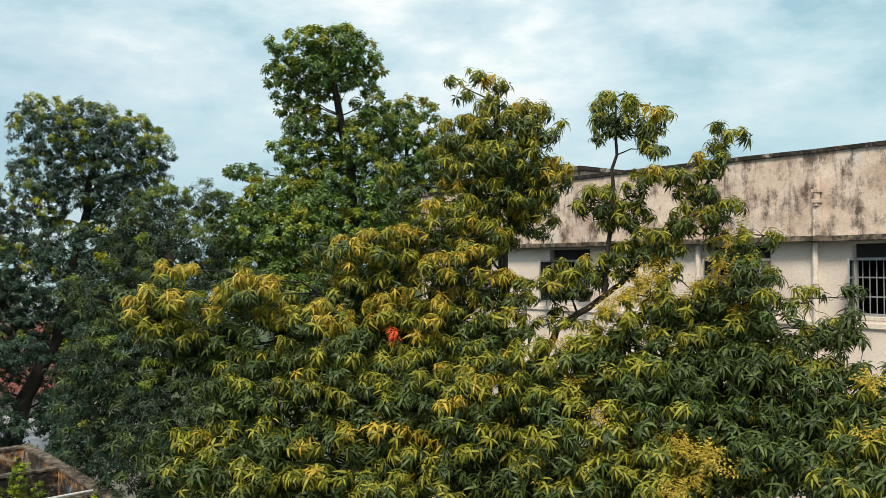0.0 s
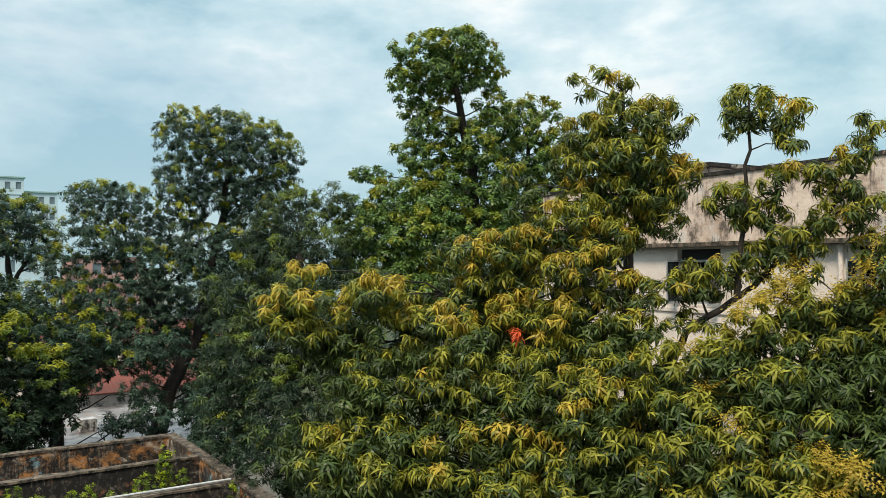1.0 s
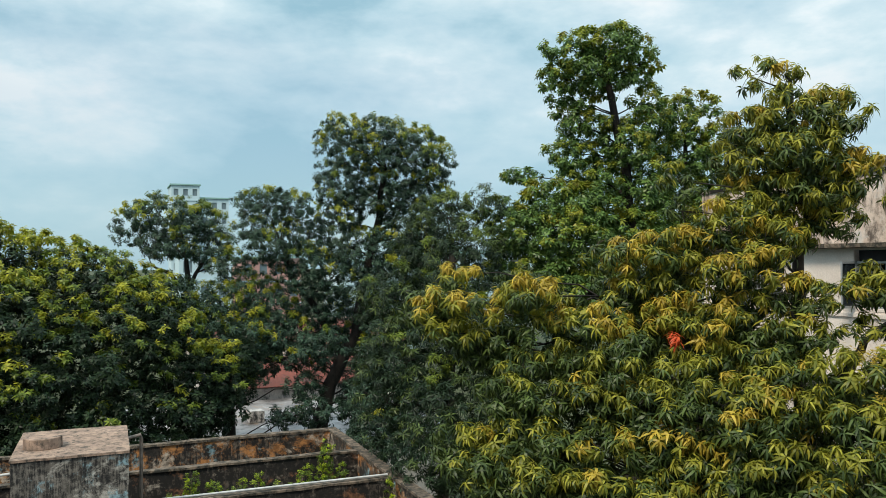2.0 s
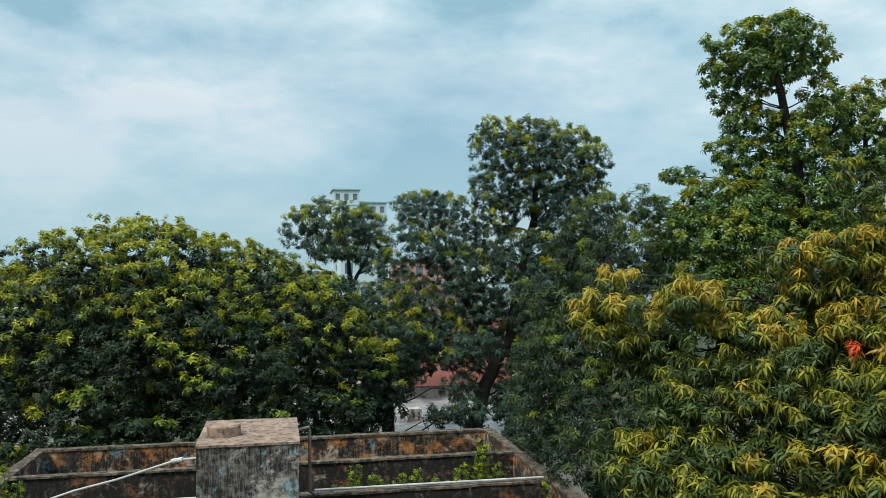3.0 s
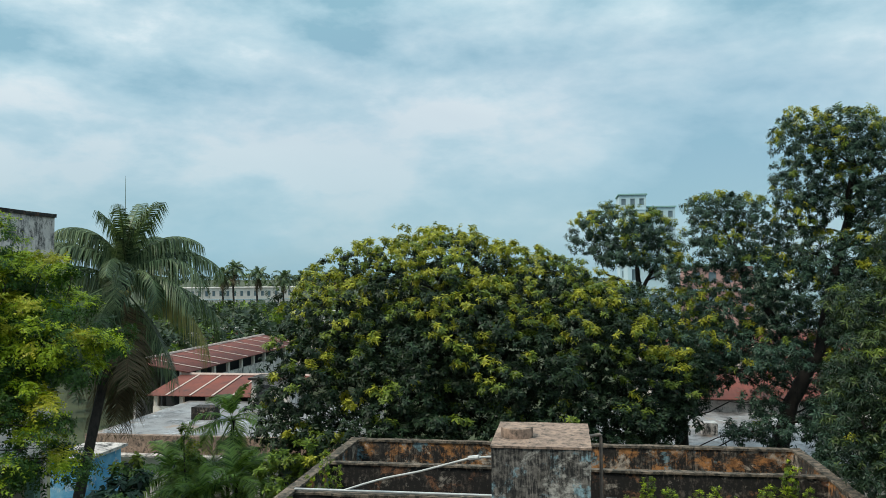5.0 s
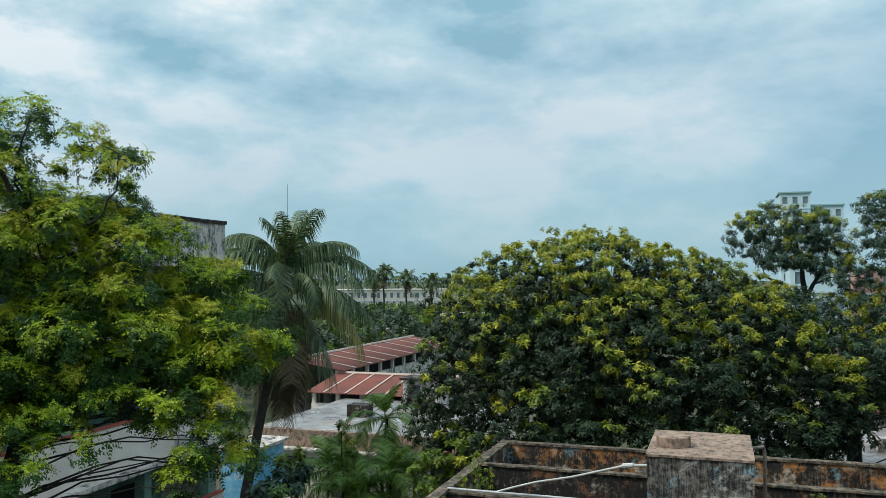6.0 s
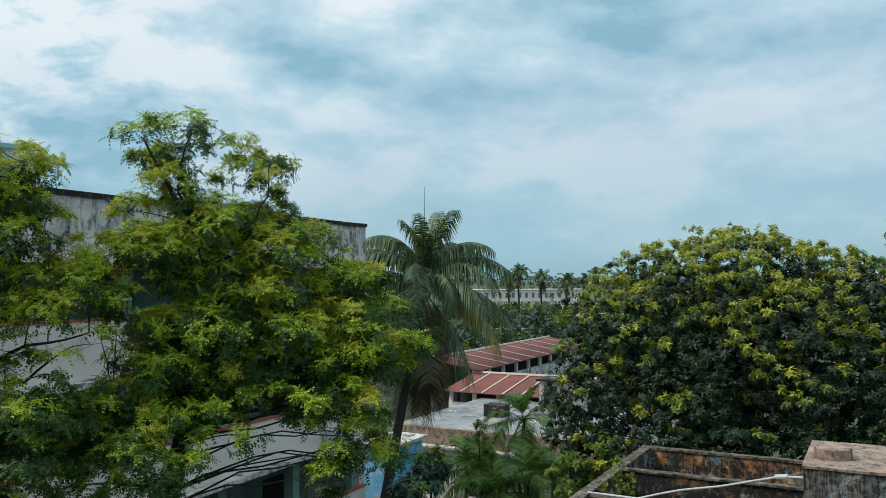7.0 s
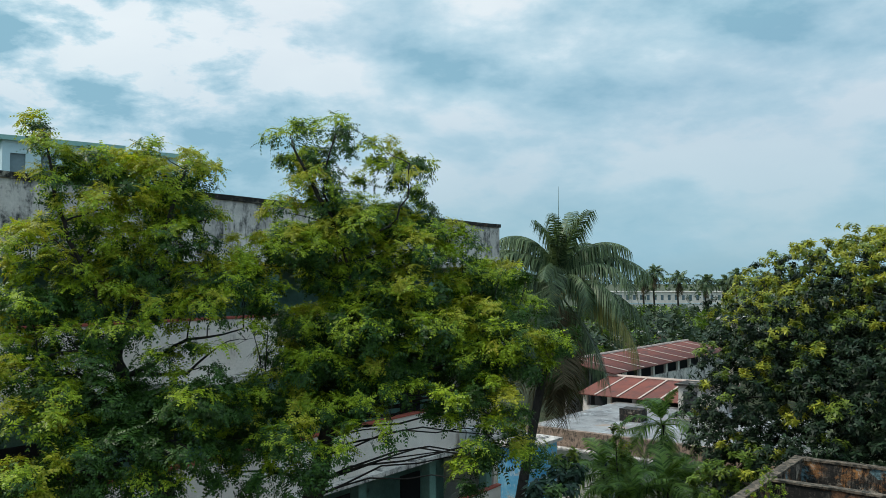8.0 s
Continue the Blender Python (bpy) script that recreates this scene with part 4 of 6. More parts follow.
def palm(name, label, foot, top, girth, fronds, L, leaflet, pairs, seed, hang=1.0, category="palm tree", group="", dry=0.15, wide=0.045, green="palm"):
    rng = np.random.default_rng(seed)
    root = new(name)
    foot, top = np.array(foot, float), np.array(top, float)
    root.location = foot
    tagged(root, label, category, group)
    q = top - foot
    pts = [q * s + np.array((0.05 * math.sin(7 * s), 0, 0)) * q[2] * 0.3 for s in np.linspace(0, 1, 12)]
    V, F = tube_arrays(pts, [girth * (1.3 - 0.5 * s) * (1 + 0.05 * (i % 2)) for i, s in enumerate(np.linspace(0, 1, 12))], 9)
    mesh_object("trunk", V, F, M["bark"], root, smooth=True)
    for i in range(fronds):
        age = (i + 0.5) / fronds
        lift = 1.4 - 2.4 * age ** 1.25 + rng.normal(0, 0.16)
        if age > 1 - dry:
            lift = rng.uniform(-1.35, -1.0)
        v, f = frond_arrays(rng, L * rng.uniform(0.85, 1.1) * (0.75 + 0.35 * min(1, age * 2)), lift, (0.8 + 1.6 * min(1, age / 0.5) if age < 0.7 else 0.4) * rng.uniform(0.8, 1.25), leaflet, pairs, hang * (0.75 + 0.5 * age), wide)
        v = v @ rot(i * 2.39996 + rng.uniform(-0.25, 0.25)).T + q
        mat = M["palm_dry"] if age > 1 - dry else M[green]
        mesh_object("frond", v, f, mat, root)
    return root


def coconut_palm(foot, mid, top, seed):
    """A leaning coconut palm: a few young fronds stand up, the rest arch over on all sides, the oldest hang round the trunk."""
    rng = np.random.default_rng(seed)
    root = new("coconut_palm")
    foot, mid, top = (np.array(p, float) for p in (foot, mid, top))
    root.location = foot
    tagged(root, "tall leaning coconut palm with drooping fronds and brown skirt", "palm tree")
    q, b = top - foot, mid - foot
    pts = [2 * u * (1 - u) * b + u * u * q for u in np.linspace(0, 1, 24)]
    V, F = tube_arrays(pts, [0.17 * (1.25 - 0.45 * u) * (1 + 0.05 * (i % 2)) for i, u in enumerate(np.linspace(0, 1, 24))], 10)
    mesh_object("trunk", V, F, M["bark"], root, smooth=True)
    # rings of fronds: how many, lift, bend, length, hang of the leaflets, material, first azimuth in degrees
    rings = ((3, 1.4, 0.7, 2.9, 1.2, "palm", 80), (4, 1.25, 1.2, 3.2, 1.9, "palm", 200), (6, 1.05, 1.6, 3.9, 1.4, "palm", 38), (6, 0.75, 1.75, 4.2, 2.2, "palm", 30),
             (6, 0.25, 1.25, 4.3, 2.4, "palm", 28), (5, -0.15, 1.0, 4.7, 2.0, "palm", 350), (6, -0.75, 0.6, 4.6, 1.4, "palm", 15), (10, -1.2, 0.25, 4.9, 0.7, "palm_dry", 0))
    for count, lift, bend, L, hang, mat, first in rings:
        for i in range(count):
            v, f = frond_arrays(rng, L * rng.uniform(0.75, 1.12), lift + rng.normal(0, 0.2), bend * rng.uniform(0.65, 1.4), 1.15, 90, hang, 0.03)
            v = v @ rot(radians(first + 360 * i / count) + rng.uniform(-0.4, 0.4)).T + q + (0, 0, 0.25 * (lift - 0.3))
            mesh_object("frond", v, f, M["palm_yellow" if first == 350 and i == 0 else mat], root)
    mesh_object("spear_leaf", *tube_arrays([q, q + (0.02, 0, 1.9), q + (0.03, 0, 3.9)], [0.03, 0.015, 0.006], 5), M["palm"], root)
    for i in range(7):
        a = i * 2.4
        bm = bmesh.new()
        bmesh.ops.create_icosphere(bm, subdivisions=2, radius=0.13)
        bmesh.ops.translate(bm, vec=Vector(q) + Vector((0.27 * math.cos(a), 0.27 * math.sin(a), -0.25 - 0.08 * (i % 3))), verts=bm.verts)
        part("coconut", bm, M["palm_yellow"], root)


coconut_palm((-16.05, 22.76, 0), (-16.11, 24.90, 5.03), (-15.86, 27.19, 12.30), 31)
rng = np.random.default_rng(77)
for i, (x, y, z) in enumerate(((-12.75, 29.2, 7.0), (-11.6, 27.2, 5.2), (-13.2, 27.4, 5.0), (-10.9, 28.2, 4.9), (-12.3, 26.2, 4.7), (-14.6, 28.4, 5.0))):
    palm("areca_palm", "slender areca palm with arching green fronds", (x, y, 0), (x + rng.uniform(-0.3, 0.3), y, z), 0.07, 13, 2.3, 0.62, 46, 80 + i, 0.6, group="areca palms", dry=0.0, wide=0.05, green="areca")
for i, (az, d, z) in enumerate(((24.0, 240, 12.8), (23.3, 238, 14.6), (21.7, 242, 12.9), (19.9, 240, 11.9), (18.6, 243, 11.6), (17.9, 238, 13.4), (16.2, 245, 12.6), (27.5, 240, 12.0))):
    a = radians(az)
    palm("distant_palm", "distant coconut palm above the tree line", (-math.sin(a) * d, math.cos(a) * d, 0), (-math.sin(a) * d + 0.5, math.cos(a) * d, z), 0.25, 24, 4.3, 1.3, 22, 120 + i, 1.2, group="distant palms", dry=0.2, wide=0.1)

# ---- distant woods ----
rng = np.random.default_rng(9)
P, S = [], []
for i in range(6600):
    near_gap = i % 2
    a = radians(rng.uniform(6, 36) if near_gap else rng.uniform(-62, 75))
    d = 72 + (45 if i % 4 == 1 else 190 if i % 8 == 3 else 170) * rng.uniform(0, 1) ** (1 if near_gap else 1.5)
    if i % 8 == 7:
        d = rng.uniform(288, 350)
    x, y = -math.sin(a) * d, math.cos(a) * d
    rise = 6.0 + max(0, d - 75) * 0.07 if d < 122 else 11.2
    if d > 285:
        rise = 12.4
    elif near_gap or 6 < math.degrees(a) < 36:
        rise = min(rise, 12.2 - 0.032 * d)
    top = rise + 0.9 * noise.noise(Vector((x * 0.09, y * 0.09, 0))) + 0.7 * noise.noise(Vector((x * 0.3, y * 0.3, 3)))
    if -34 < x < -9 and 30 < y < 76:
        continue
    P.append((x, y, top * (1 - 0.6 * rng.uniform(0, 1) ** 1.8)))
    S.append(rng.uniform(0.7, 1.4) * (1 + d / 400))
P, S = np.array(P), np.array(S)
V, F, I = scatter(SPRAYS["clump"], P, frames_for(rng.normal(0, 0.5, P.shape) + (0, 0, 1), rng), S, (rng.uniform(0, 1, len(P)) < 0.12).astype(int))
tagged(mesh_object("distant_woods", V, F, [M["far_leaf"], M["bright_leaf"]], None, I), "dense distant green tree line", "woods", kind="stuff")

# ---- weeds growing in the roof bays ----
rng = np.random.default_rng(15)
for i, (x, y, z, h, w) in enumerate(((5.05, 19.4, 6.4, 1.7, 0.32), (5.45, 19.3, 6.4, 1.2, 0.25), (4.6, 19.5, 6.4, 1.15, 0.3), (1.9, 19.2, 6.4, 1.35, 0.3), (2.4, 19.3, 6.4, 1.15, 0.25),
                                     (3.4, 19.2, 6.4, 1.2, 0.2), (3.05, 19.4, 6.4, 1.1, 0.2), (-5.75, 18.9, 6.4, 1.85, 0.2), (-5.9, 18.2, 6.4, 1.45, 0.2), (-5.95, 16.9, 6.4, 1.3, 0.2), (5.9, 17.0, 6.4, 1.35, 0.18),
                                     (1.55, 18.9, 6.4, 1.05, 0.25), (2.75, 18.7, 6.4, 1.0, 0.25), (3.75, 18.9, 6.4, 1.0, 0.25), (4.2, 18.8, 6.4, 1.0, 0.3), (-5.6, 19.4, 6.4, 1.4, 0.2))):
    p = new("weed")
    p.location = (x, y, z)
    tagged(p, "green leafy weed growing in the roof bay", "weed", "roof weeds")
    for k in range(3):
        e = np.array((rng.normal(0, w * 0.5), rng.normal(0, w * 0.4), h * rng.uniform(0.75, 1)))
        mesh_object("stem", *tube_arrays(wander((0, 0, 0), e, 4, 0.04, rng), [0.012, 0.01, 0.009, 0.007, 0.004], 5), M["bark_light"], p)
    V, F, I, _ = crown_arrays([(0, 0, h * 0.78, w * 0.6, h * 0.24), (0, 0, h * 0.45, w * 0.7, h * 0.25)], ("shrub",) * 3, 0.08, 3, rng, 0.4, 0.1, 0.2, 0.5, 0.5)
    mesh_object("leaves", V, F, [M["bright_leaf"], M["neem_mid"], M["dome_mid"]], p, I)

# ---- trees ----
# high=1.0 keeps the darkest leaves low, painting shade under the real young tops
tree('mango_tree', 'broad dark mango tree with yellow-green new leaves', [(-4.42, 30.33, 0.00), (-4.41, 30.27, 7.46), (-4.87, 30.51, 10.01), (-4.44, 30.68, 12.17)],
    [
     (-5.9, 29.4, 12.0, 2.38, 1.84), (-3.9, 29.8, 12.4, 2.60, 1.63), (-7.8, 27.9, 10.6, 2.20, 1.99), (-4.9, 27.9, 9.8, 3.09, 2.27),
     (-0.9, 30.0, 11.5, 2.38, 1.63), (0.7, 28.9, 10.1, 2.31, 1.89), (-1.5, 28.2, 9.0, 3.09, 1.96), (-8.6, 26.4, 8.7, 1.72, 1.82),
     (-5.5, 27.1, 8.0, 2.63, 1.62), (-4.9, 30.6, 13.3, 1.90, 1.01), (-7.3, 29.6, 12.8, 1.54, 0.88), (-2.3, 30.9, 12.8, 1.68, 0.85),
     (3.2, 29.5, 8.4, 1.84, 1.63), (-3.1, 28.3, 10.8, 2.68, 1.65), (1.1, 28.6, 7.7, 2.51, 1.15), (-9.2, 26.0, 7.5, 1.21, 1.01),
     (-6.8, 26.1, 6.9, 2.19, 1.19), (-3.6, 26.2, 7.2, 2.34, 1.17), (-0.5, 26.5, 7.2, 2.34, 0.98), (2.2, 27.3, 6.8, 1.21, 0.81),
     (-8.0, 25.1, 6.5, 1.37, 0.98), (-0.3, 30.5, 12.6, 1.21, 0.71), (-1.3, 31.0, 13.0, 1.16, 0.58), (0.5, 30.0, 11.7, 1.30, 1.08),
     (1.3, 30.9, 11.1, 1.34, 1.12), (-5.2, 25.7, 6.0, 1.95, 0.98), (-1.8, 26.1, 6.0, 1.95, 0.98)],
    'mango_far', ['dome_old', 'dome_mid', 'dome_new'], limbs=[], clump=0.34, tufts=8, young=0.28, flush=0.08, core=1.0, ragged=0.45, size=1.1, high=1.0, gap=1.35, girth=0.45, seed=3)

tree('mango_tree', 'open forked tree with dark leaves and yellow shoots', [(4.59, 33.07, 0.00), (4.60, 33.15, 6.50), (3.94, 34.06, 8.71), (3.21, 34.83, 11.31), (3.11, 34.86, 12.79)],
    [
     (2.1, 34.9, 14.6, 1.35, 0.83), (3.5, 34.8, 14.5, 1.06, 0.83), (1.1, 34.9, 14.2, 0.81, 0.98), (4.0, 34.8, 13.5, 1.03, 1.03),
     (2.4, 34.9, 13.5, 1.35, 0.74), (2.9, 34.9, 14.0, 1.28, 0.79), (4.9, 33.6, 12.5, 0.95, 0.83), (4.5, 33.1, 10.7, 1.41, 1.17),
     (2.4, 32.9, 10.7, 1.74, 1.39), (5.3, 32.4, 9.3, 1.39, 1.39), (3.7, 31.6, 9.4, 1.57, 1.35), (4.6, 32.4, 8.0, 1.04, 1.04),
     (3.3, 30.3, 7.0, 1.09, 0.87), (6.3, 32.8, 10.7, 1.29, 1.06), (5.8, 33.5, 11.3, 1.19, 0.95), (7.7, 32.9, 8.8, 0.67, 0.72),
     (5.11, 30.81, 8.69, 0.67, 0.58, -0.1), (4.93, 30.63, 9.8, 0.8, 0.66, 0.05), (5.92, 30.93, 9.5, 0.58, 0.45, 0.1), (7.6, 29.93, 9.41, 0.88, 0.62, -0.3),
     (7.08, 30.55, 7.81, 0.72, 0.49, -0.3), (7.46, 29.4, 7.17, 0.79, 0.31, -0.4), (6.34, 30.23, 6.9, 0.58, 0.24, -0.4), (6.41, 30.58, 8.92, 0.54, 0.4, -0.2)],
    'round', ['blue_old', 'dome_mid', 'dome_new'], limbs=[([(3.21, 34.83, 11.31), (2.49, 34.91, 12.18), (1.76, 34.96, 12.55)], 0.12), ([(3.14, 34.85, 11.56), (3.71, 34.80, 12.53), (3.96, 34.77, 13.02)], 0.1)], clump=0.27, tufts=9, young=0.2, flush=0.08, core=0.8, gap=1.35, girth=0.3, seed=4)

tree('tall_tree', 'tall dark-leaved tree with leaning trunk', [(8.05, 32.33, 0.00), (8.13, 32.36, 5.96), (8.58, 32.52, 7.50), (9.71, 32.45, 9.54), (10.09, 32.45, 11.56), (10.57, 32.28, 13.93), (10.92, 31.95, 16.49)],
    [
     (9.1, 32.4, 17.6, 1.07, 1.19), (10.7, 31.9, 17.4, 1.55, 1.31), (12.2, 31.4, 16.9, 1.38, 1.43), (9.3, 32.5, 15.9, 1.24, 1.19),
     (11.1, 32.0, 15.6, 1.55, 1.19), (12.7, 31.4, 15.3, 1.07, 1.07), (9.1, 32.7, 14.3, 1.07, 1.07), (6.0, 32.9, 14.9, 1.17, 0.80),
     (7.0, 32.7, 14.8, 1.06, 0.89), (6.5, 32.3, 13.4, 1.27, 1.04), (7.5, 32.1, 12.3, 1.16, 1.16), (5.6, 32.5, 13.9, 0.93, 0.69),
     (8.6, 31.9, 12.0, 1.04, 1.04), (11.5, 31.4, 13.6, 1.17, 0.94), (10.8, 31.2, 11.6, 1.16, 1.39), (9.6, 33.6, 9.9, 1.35, 1.23),
     (7.1, 32.1, 9.8, 0.81, 0.93), (10.5, 30.6, 9.1, 1.14, 1.60), (10.2, 31.9, 12.9, 1.41, 1.17), (9.5, 32.6, 13.2, 1.19, 1.19),
     (8.2, 33.0, 13.4, 0.95, 0.95), (10.7, 31.1, 10.1, 1.16, 1.27), (8.1, 32.5, 10.7, 1.06, 0.94), (10.2, 33.1, 7.4, 1.10, 1.47),
     (7.7, 31.5, 6.2, 0.60, 0.60), (6.6, 31.3, 6.5, 0.82, 0.36), (7.8, 32.7, 7.4, 0.48, 0.67), (7.5, 33.0, 8.8, 0.62, 0.72),
     (11.7, 30.9, 12.0, 1.39, 1.39), (9.9, 28.9, 7.5, 1.52, 1.30), (9.2, 30.1, 6.8, 0.85, 0.90), (9.3, 27.8, 6.3, 1.26, 1.16),
     (8.6, 29.1, 6.2, 0.65, 0.48), (5.8, 32.4, 9.8, 1.39, 0.79), (4.7, 31.4, 8.8, 0.90, 0.76), (7.7, 32.0, 9.8, 0.93, 0.79),
     (8.5, 34.2, 8.4, 0.65, 0.85), (9.2, 34.6, 8.6, 0.66, 0.91)],
    'round', ['blue_old', 'dome_mid', 'dome_new'], limbs=[([(9.16, 32.51, 8.63), (8.06, 32.46, 10.67), (6.92, 32.26, 12.05), (6.51, 32.34, 13.41)], 0.18), ([(10.57, 32.29, 13.82), (11.23, 32.04, 14.25), (11.90, 31.70, 15.55)], 0.1)], clump=0.27, tufts=9, young=0.08, flush=0.04, core=1.0, high=0.5, gap=1.35, girth=0.38, seed=5)

tree('mango_tree', 'dense dark mango with narrow leaves', [(8.20, 19.88, 0.00), (8.47, 19.76, 7.53), (9.00, 20.59, 10.40), (9.44, 21.59, 13.08)],
    [
     (9.5, 22.1, 13.9, 1.09, 0.88), (10.5, 21.6, 14.2, 0.67, 0.67), (8.9, 22.4, 13.1, 0.96, 0.88), (9.5, 21.0, 12.7, 1.26, 1.01),
     (7.8, 21.2, 11.4, 1.31, 1.07), (8.8, 19.7, 11.1, 1.33, 1.18), (7.3, 19.6, 10.0, 1.30, 1.07), (9.1, 18.3, 9.9, 1.27, 1.12),
     (7.7, 18.2, 9.0, 1.24, 1.09), (6.6, 19.1, 9.0, 0.75, 1.05), (8.6, 17.1, 8.4, 1.21, 1.00), (7.1, 17.1, 8.0, 1.11, 0.83),
     (8.2, 15.9, 7.6, 1.08, 0.81), (9.1, 15.6, 8.0, 0.94, 1.08)],
    'narrow', ['dome_old', 'mango_old', 'dome_mid'], limbs=[], clump=0.28, tufts=12, young=0.5, flush=0.02, core=1.0, gap=1.3, girth=0.3, seed=6)

tree('tall_tree', 'tall broad-leaved tree with open crown', [(15.14, 20.58, 0.00), (15.41, 20.92, 9.99), (15.41, 21.03, 13.66), (15.18, 20.99, 15.67), (14.67, 20.97, 17.63), (14.34, 20.86, 18.83)],
    [
     (13.6, 21.3, 19.1, 0.91, 0.69), (14.5, 20.6, 19.1, 1.00, 0.77), (13.3, 21.6, 18.3, 0.73, 0.55), (14.2, 21.1, 18.4, 1.09, 0.64),
     (15.2, 20.3, 18.6, 0.58, 0.69), (14.0, 21.6, 16.8, 0.77, 0.77), (15.1, 21.0, 16.3, 0.95, 0.82), (16.4, 21.2, 16.8, 0.57, 0.91),
     (13.8, 21.9, 16.0, 0.73, 0.73), (14.5, 21.5, 15.1, 1.00, 0.69), (15.7, 20.7, 14.9, 0.82, 0.91), (12.7, 21.6, 14.2, 1.05, 0.79),
     (11.7, 21.6, 13.4, 0.95, 0.86), (13.0, 20.9, 13.2, 1.29, 1.03), (12.3, 21.3, 12.2, 1.03, 0.77), (14.2, 20.7, 12.2, 1.05, 1.05),
     (12.3, 22.8, 15.3, 0.62, 0.18), (15.3, 20.5, 13.3, 0.89, 0.72), (13.3, 21.9, 17.6, 0.44, 0.55), (15.6, 20.4, 17.4, 0.44, 0.77),
     (14.0, 21.5, 17.5, 0.55, 0.47), (11.2, 21.8, 13.9, 0.65, 0.62), (11.5, 21.7, 12.4, 0.86, 0.77), (12.5, 20.6, 11.7, 1.18, 0.76),
     (13.6, 21.0, 14.2, 0.96, 0.79), (14.8, 20.9, 13.5, 0.98, 0.80)],
    'broad', ['broad_old', 'broad_mid', 'mango_mid'], limbs=[], clump=0.25, tufts=11, young=0.45, flush=0.05, core=0.9, gap=1.3, girth=0.26, seed=7)

tree('broadleaf_tree', 'broad-leaved tree behind the taller one', [(17.65, 21.38, 0.00), (17.91, 21.65, 11.76), (17.83, 21.33, 16.65)],
    [
     (17.6, 21.4, 17.3, 0.82, 0.75), (18.2, 20.8, 17.6, 0.43, 0.47), (17.9, 21.3, 16.2, 0.94, 0.88), (18.6, 20.7, 16.4, 0.59, 0.82),
     (17.6, 21.7, 14.9, 0.88, 1.08), (18.6, 20.9, 14.7, 0.88, 1.08), (17.3, 20.9, 13.1, 1.33, 0.95)],
    'broad', ['broad_old', 'broad_mid', 'mango_mid'], limbs=[], clump=0.25, tufts=11, young=0.4, flush=0.05, core=0.9, gap=1.3, girth=0.22, seed=8)

tree('mango_tree', 'tall mango with yellowing drooping leaves', [(11.02, 10.50, 0.00), (11.18, 10.52, 11.04), (11.20, 10.46, 12.62), (11.31, 10.31, 13.19), (11.07, 10.42, 14.39), (10.90, 10.30, 15.61)],
    [
     (10.3, 10.6, 15.7, 0.22, 0.31), (10.8, 10.2, 15.6, 0.28, 0.35), (10.8, 10.3, 15.1, 0.46, 0.42), (11.2, 9.9, 15.0, 0.53, 0.44),
     (10.5, 10.7, 14.8, 0.53, 0.42), (11.4, 9.6, 14.8, 0.26, 0.37), (11.0, 10.2, 14.4, 0.82, 0.46), (10.6, 10.7, 14.2, 0.60, 0.42),
     (11.5, 9.6, 14.1, 0.42, 0.35), (10.7, 10.7, 13.7, 0.66, 0.42), (11.2, 10.1, 13.7, 0.71, 0.42), (11.4, 9.9, 13.3, 0.49, 0.38),
     (10.9, 10.4, 13.1, 0.55, 0.38), (10.2, 11.0, 14.3, 0.24, 0.33), (10.2, 10.5, 13.2, 0.53, 0.40), (9.7, 10.5, 13.1, 0.47, 0.39),
     (9.3, 11.2, 13.9, 0.28, 0.32), (9.3, 11.2, 13.4, 0.30, 0.28), (10.0, 10.0, 12.8, 0.46, 0.33), (9.3, 10.6, 13.0, 0.36, 0.27)],
    'mango', ['mango_old', 'mango_mid', 'mango_new'], limbs=[], clump=0.19, tufts=8, young=1.05, flush=0.08, core=0.8, gap=1.25, girth=0.13, seed=9)

tree('mango_tree', 'slender mango with bare upright shoots', [(10.42, 8.98, 0.00), (10.70, 9.07, 10.74), (10.90, 8.92, 11.28), (11.38, 8.37, 11.81), (11.67, 7.99, 12.20), (11.88, 7.68, 12.68), (12.15, 7.24, 13.05)],
    [
     (11.4, 8.0, 15.1, 0.37, 0.23), (11.7, 7.7, 14.8, 0.40, 0.25), (11.3, 8.2, 14.8, 0.23, 0.33), (11.8, 7.6, 14.4, 0.29, 0.25),
     (11.9, 7.5, 13.9, 0.37, 0.17), (11.4, 8.3, 13.5, 0.40, 0.23), (11.7, 8.0, 13.2, 0.37, 0.23), (11.7, 7.8, 13.6, 0.23, 0.23),
     (12.4, 6.5, 14.5, 0.29, 0.25), (12.3, 6.7, 14.1, 0.27, 0.25), (12.2, 7.0, 13.7, 0.37, 0.29), (12.4, 6.7, 13.3, 0.33, 0.31),
     (12.2, 7.1, 13.1, 0.35, 0.25), (11.9, 7.6, 12.7, 0.52, 0.29), (11.0, 8.8, 12.1, 0.42, 0.35), (11.3, 8.5, 12.3, 0.42, 0.29),
     (11.6, 8.1, 12.5, 0.42, 0.25), (10.9, 8.9, 11.5, 0.29, 0.25)],
    'mango', ['mango_old', 'mango_mid', 'mango_new'], limbs=[([(11.44, 8.30, 11.91), (11.48, 8.26, 12.68), (11.50, 8.14, 13.75), (11.44, 8.04, 14.60), (11.38, 7.99, 15.07)], 0.05), ([(12.08, 7.37, 12.86), (12.21, 7.12, 13.29), (12.35, 6.78, 13.88), (12.40, 6.55, 14.42)], 0.05)], clump=0.16, tufts=7, young=0.95, flush=0.06, core=0.4, twigs=6, ragged=0.4, gap=1.4, girth=0.08, seed=10)

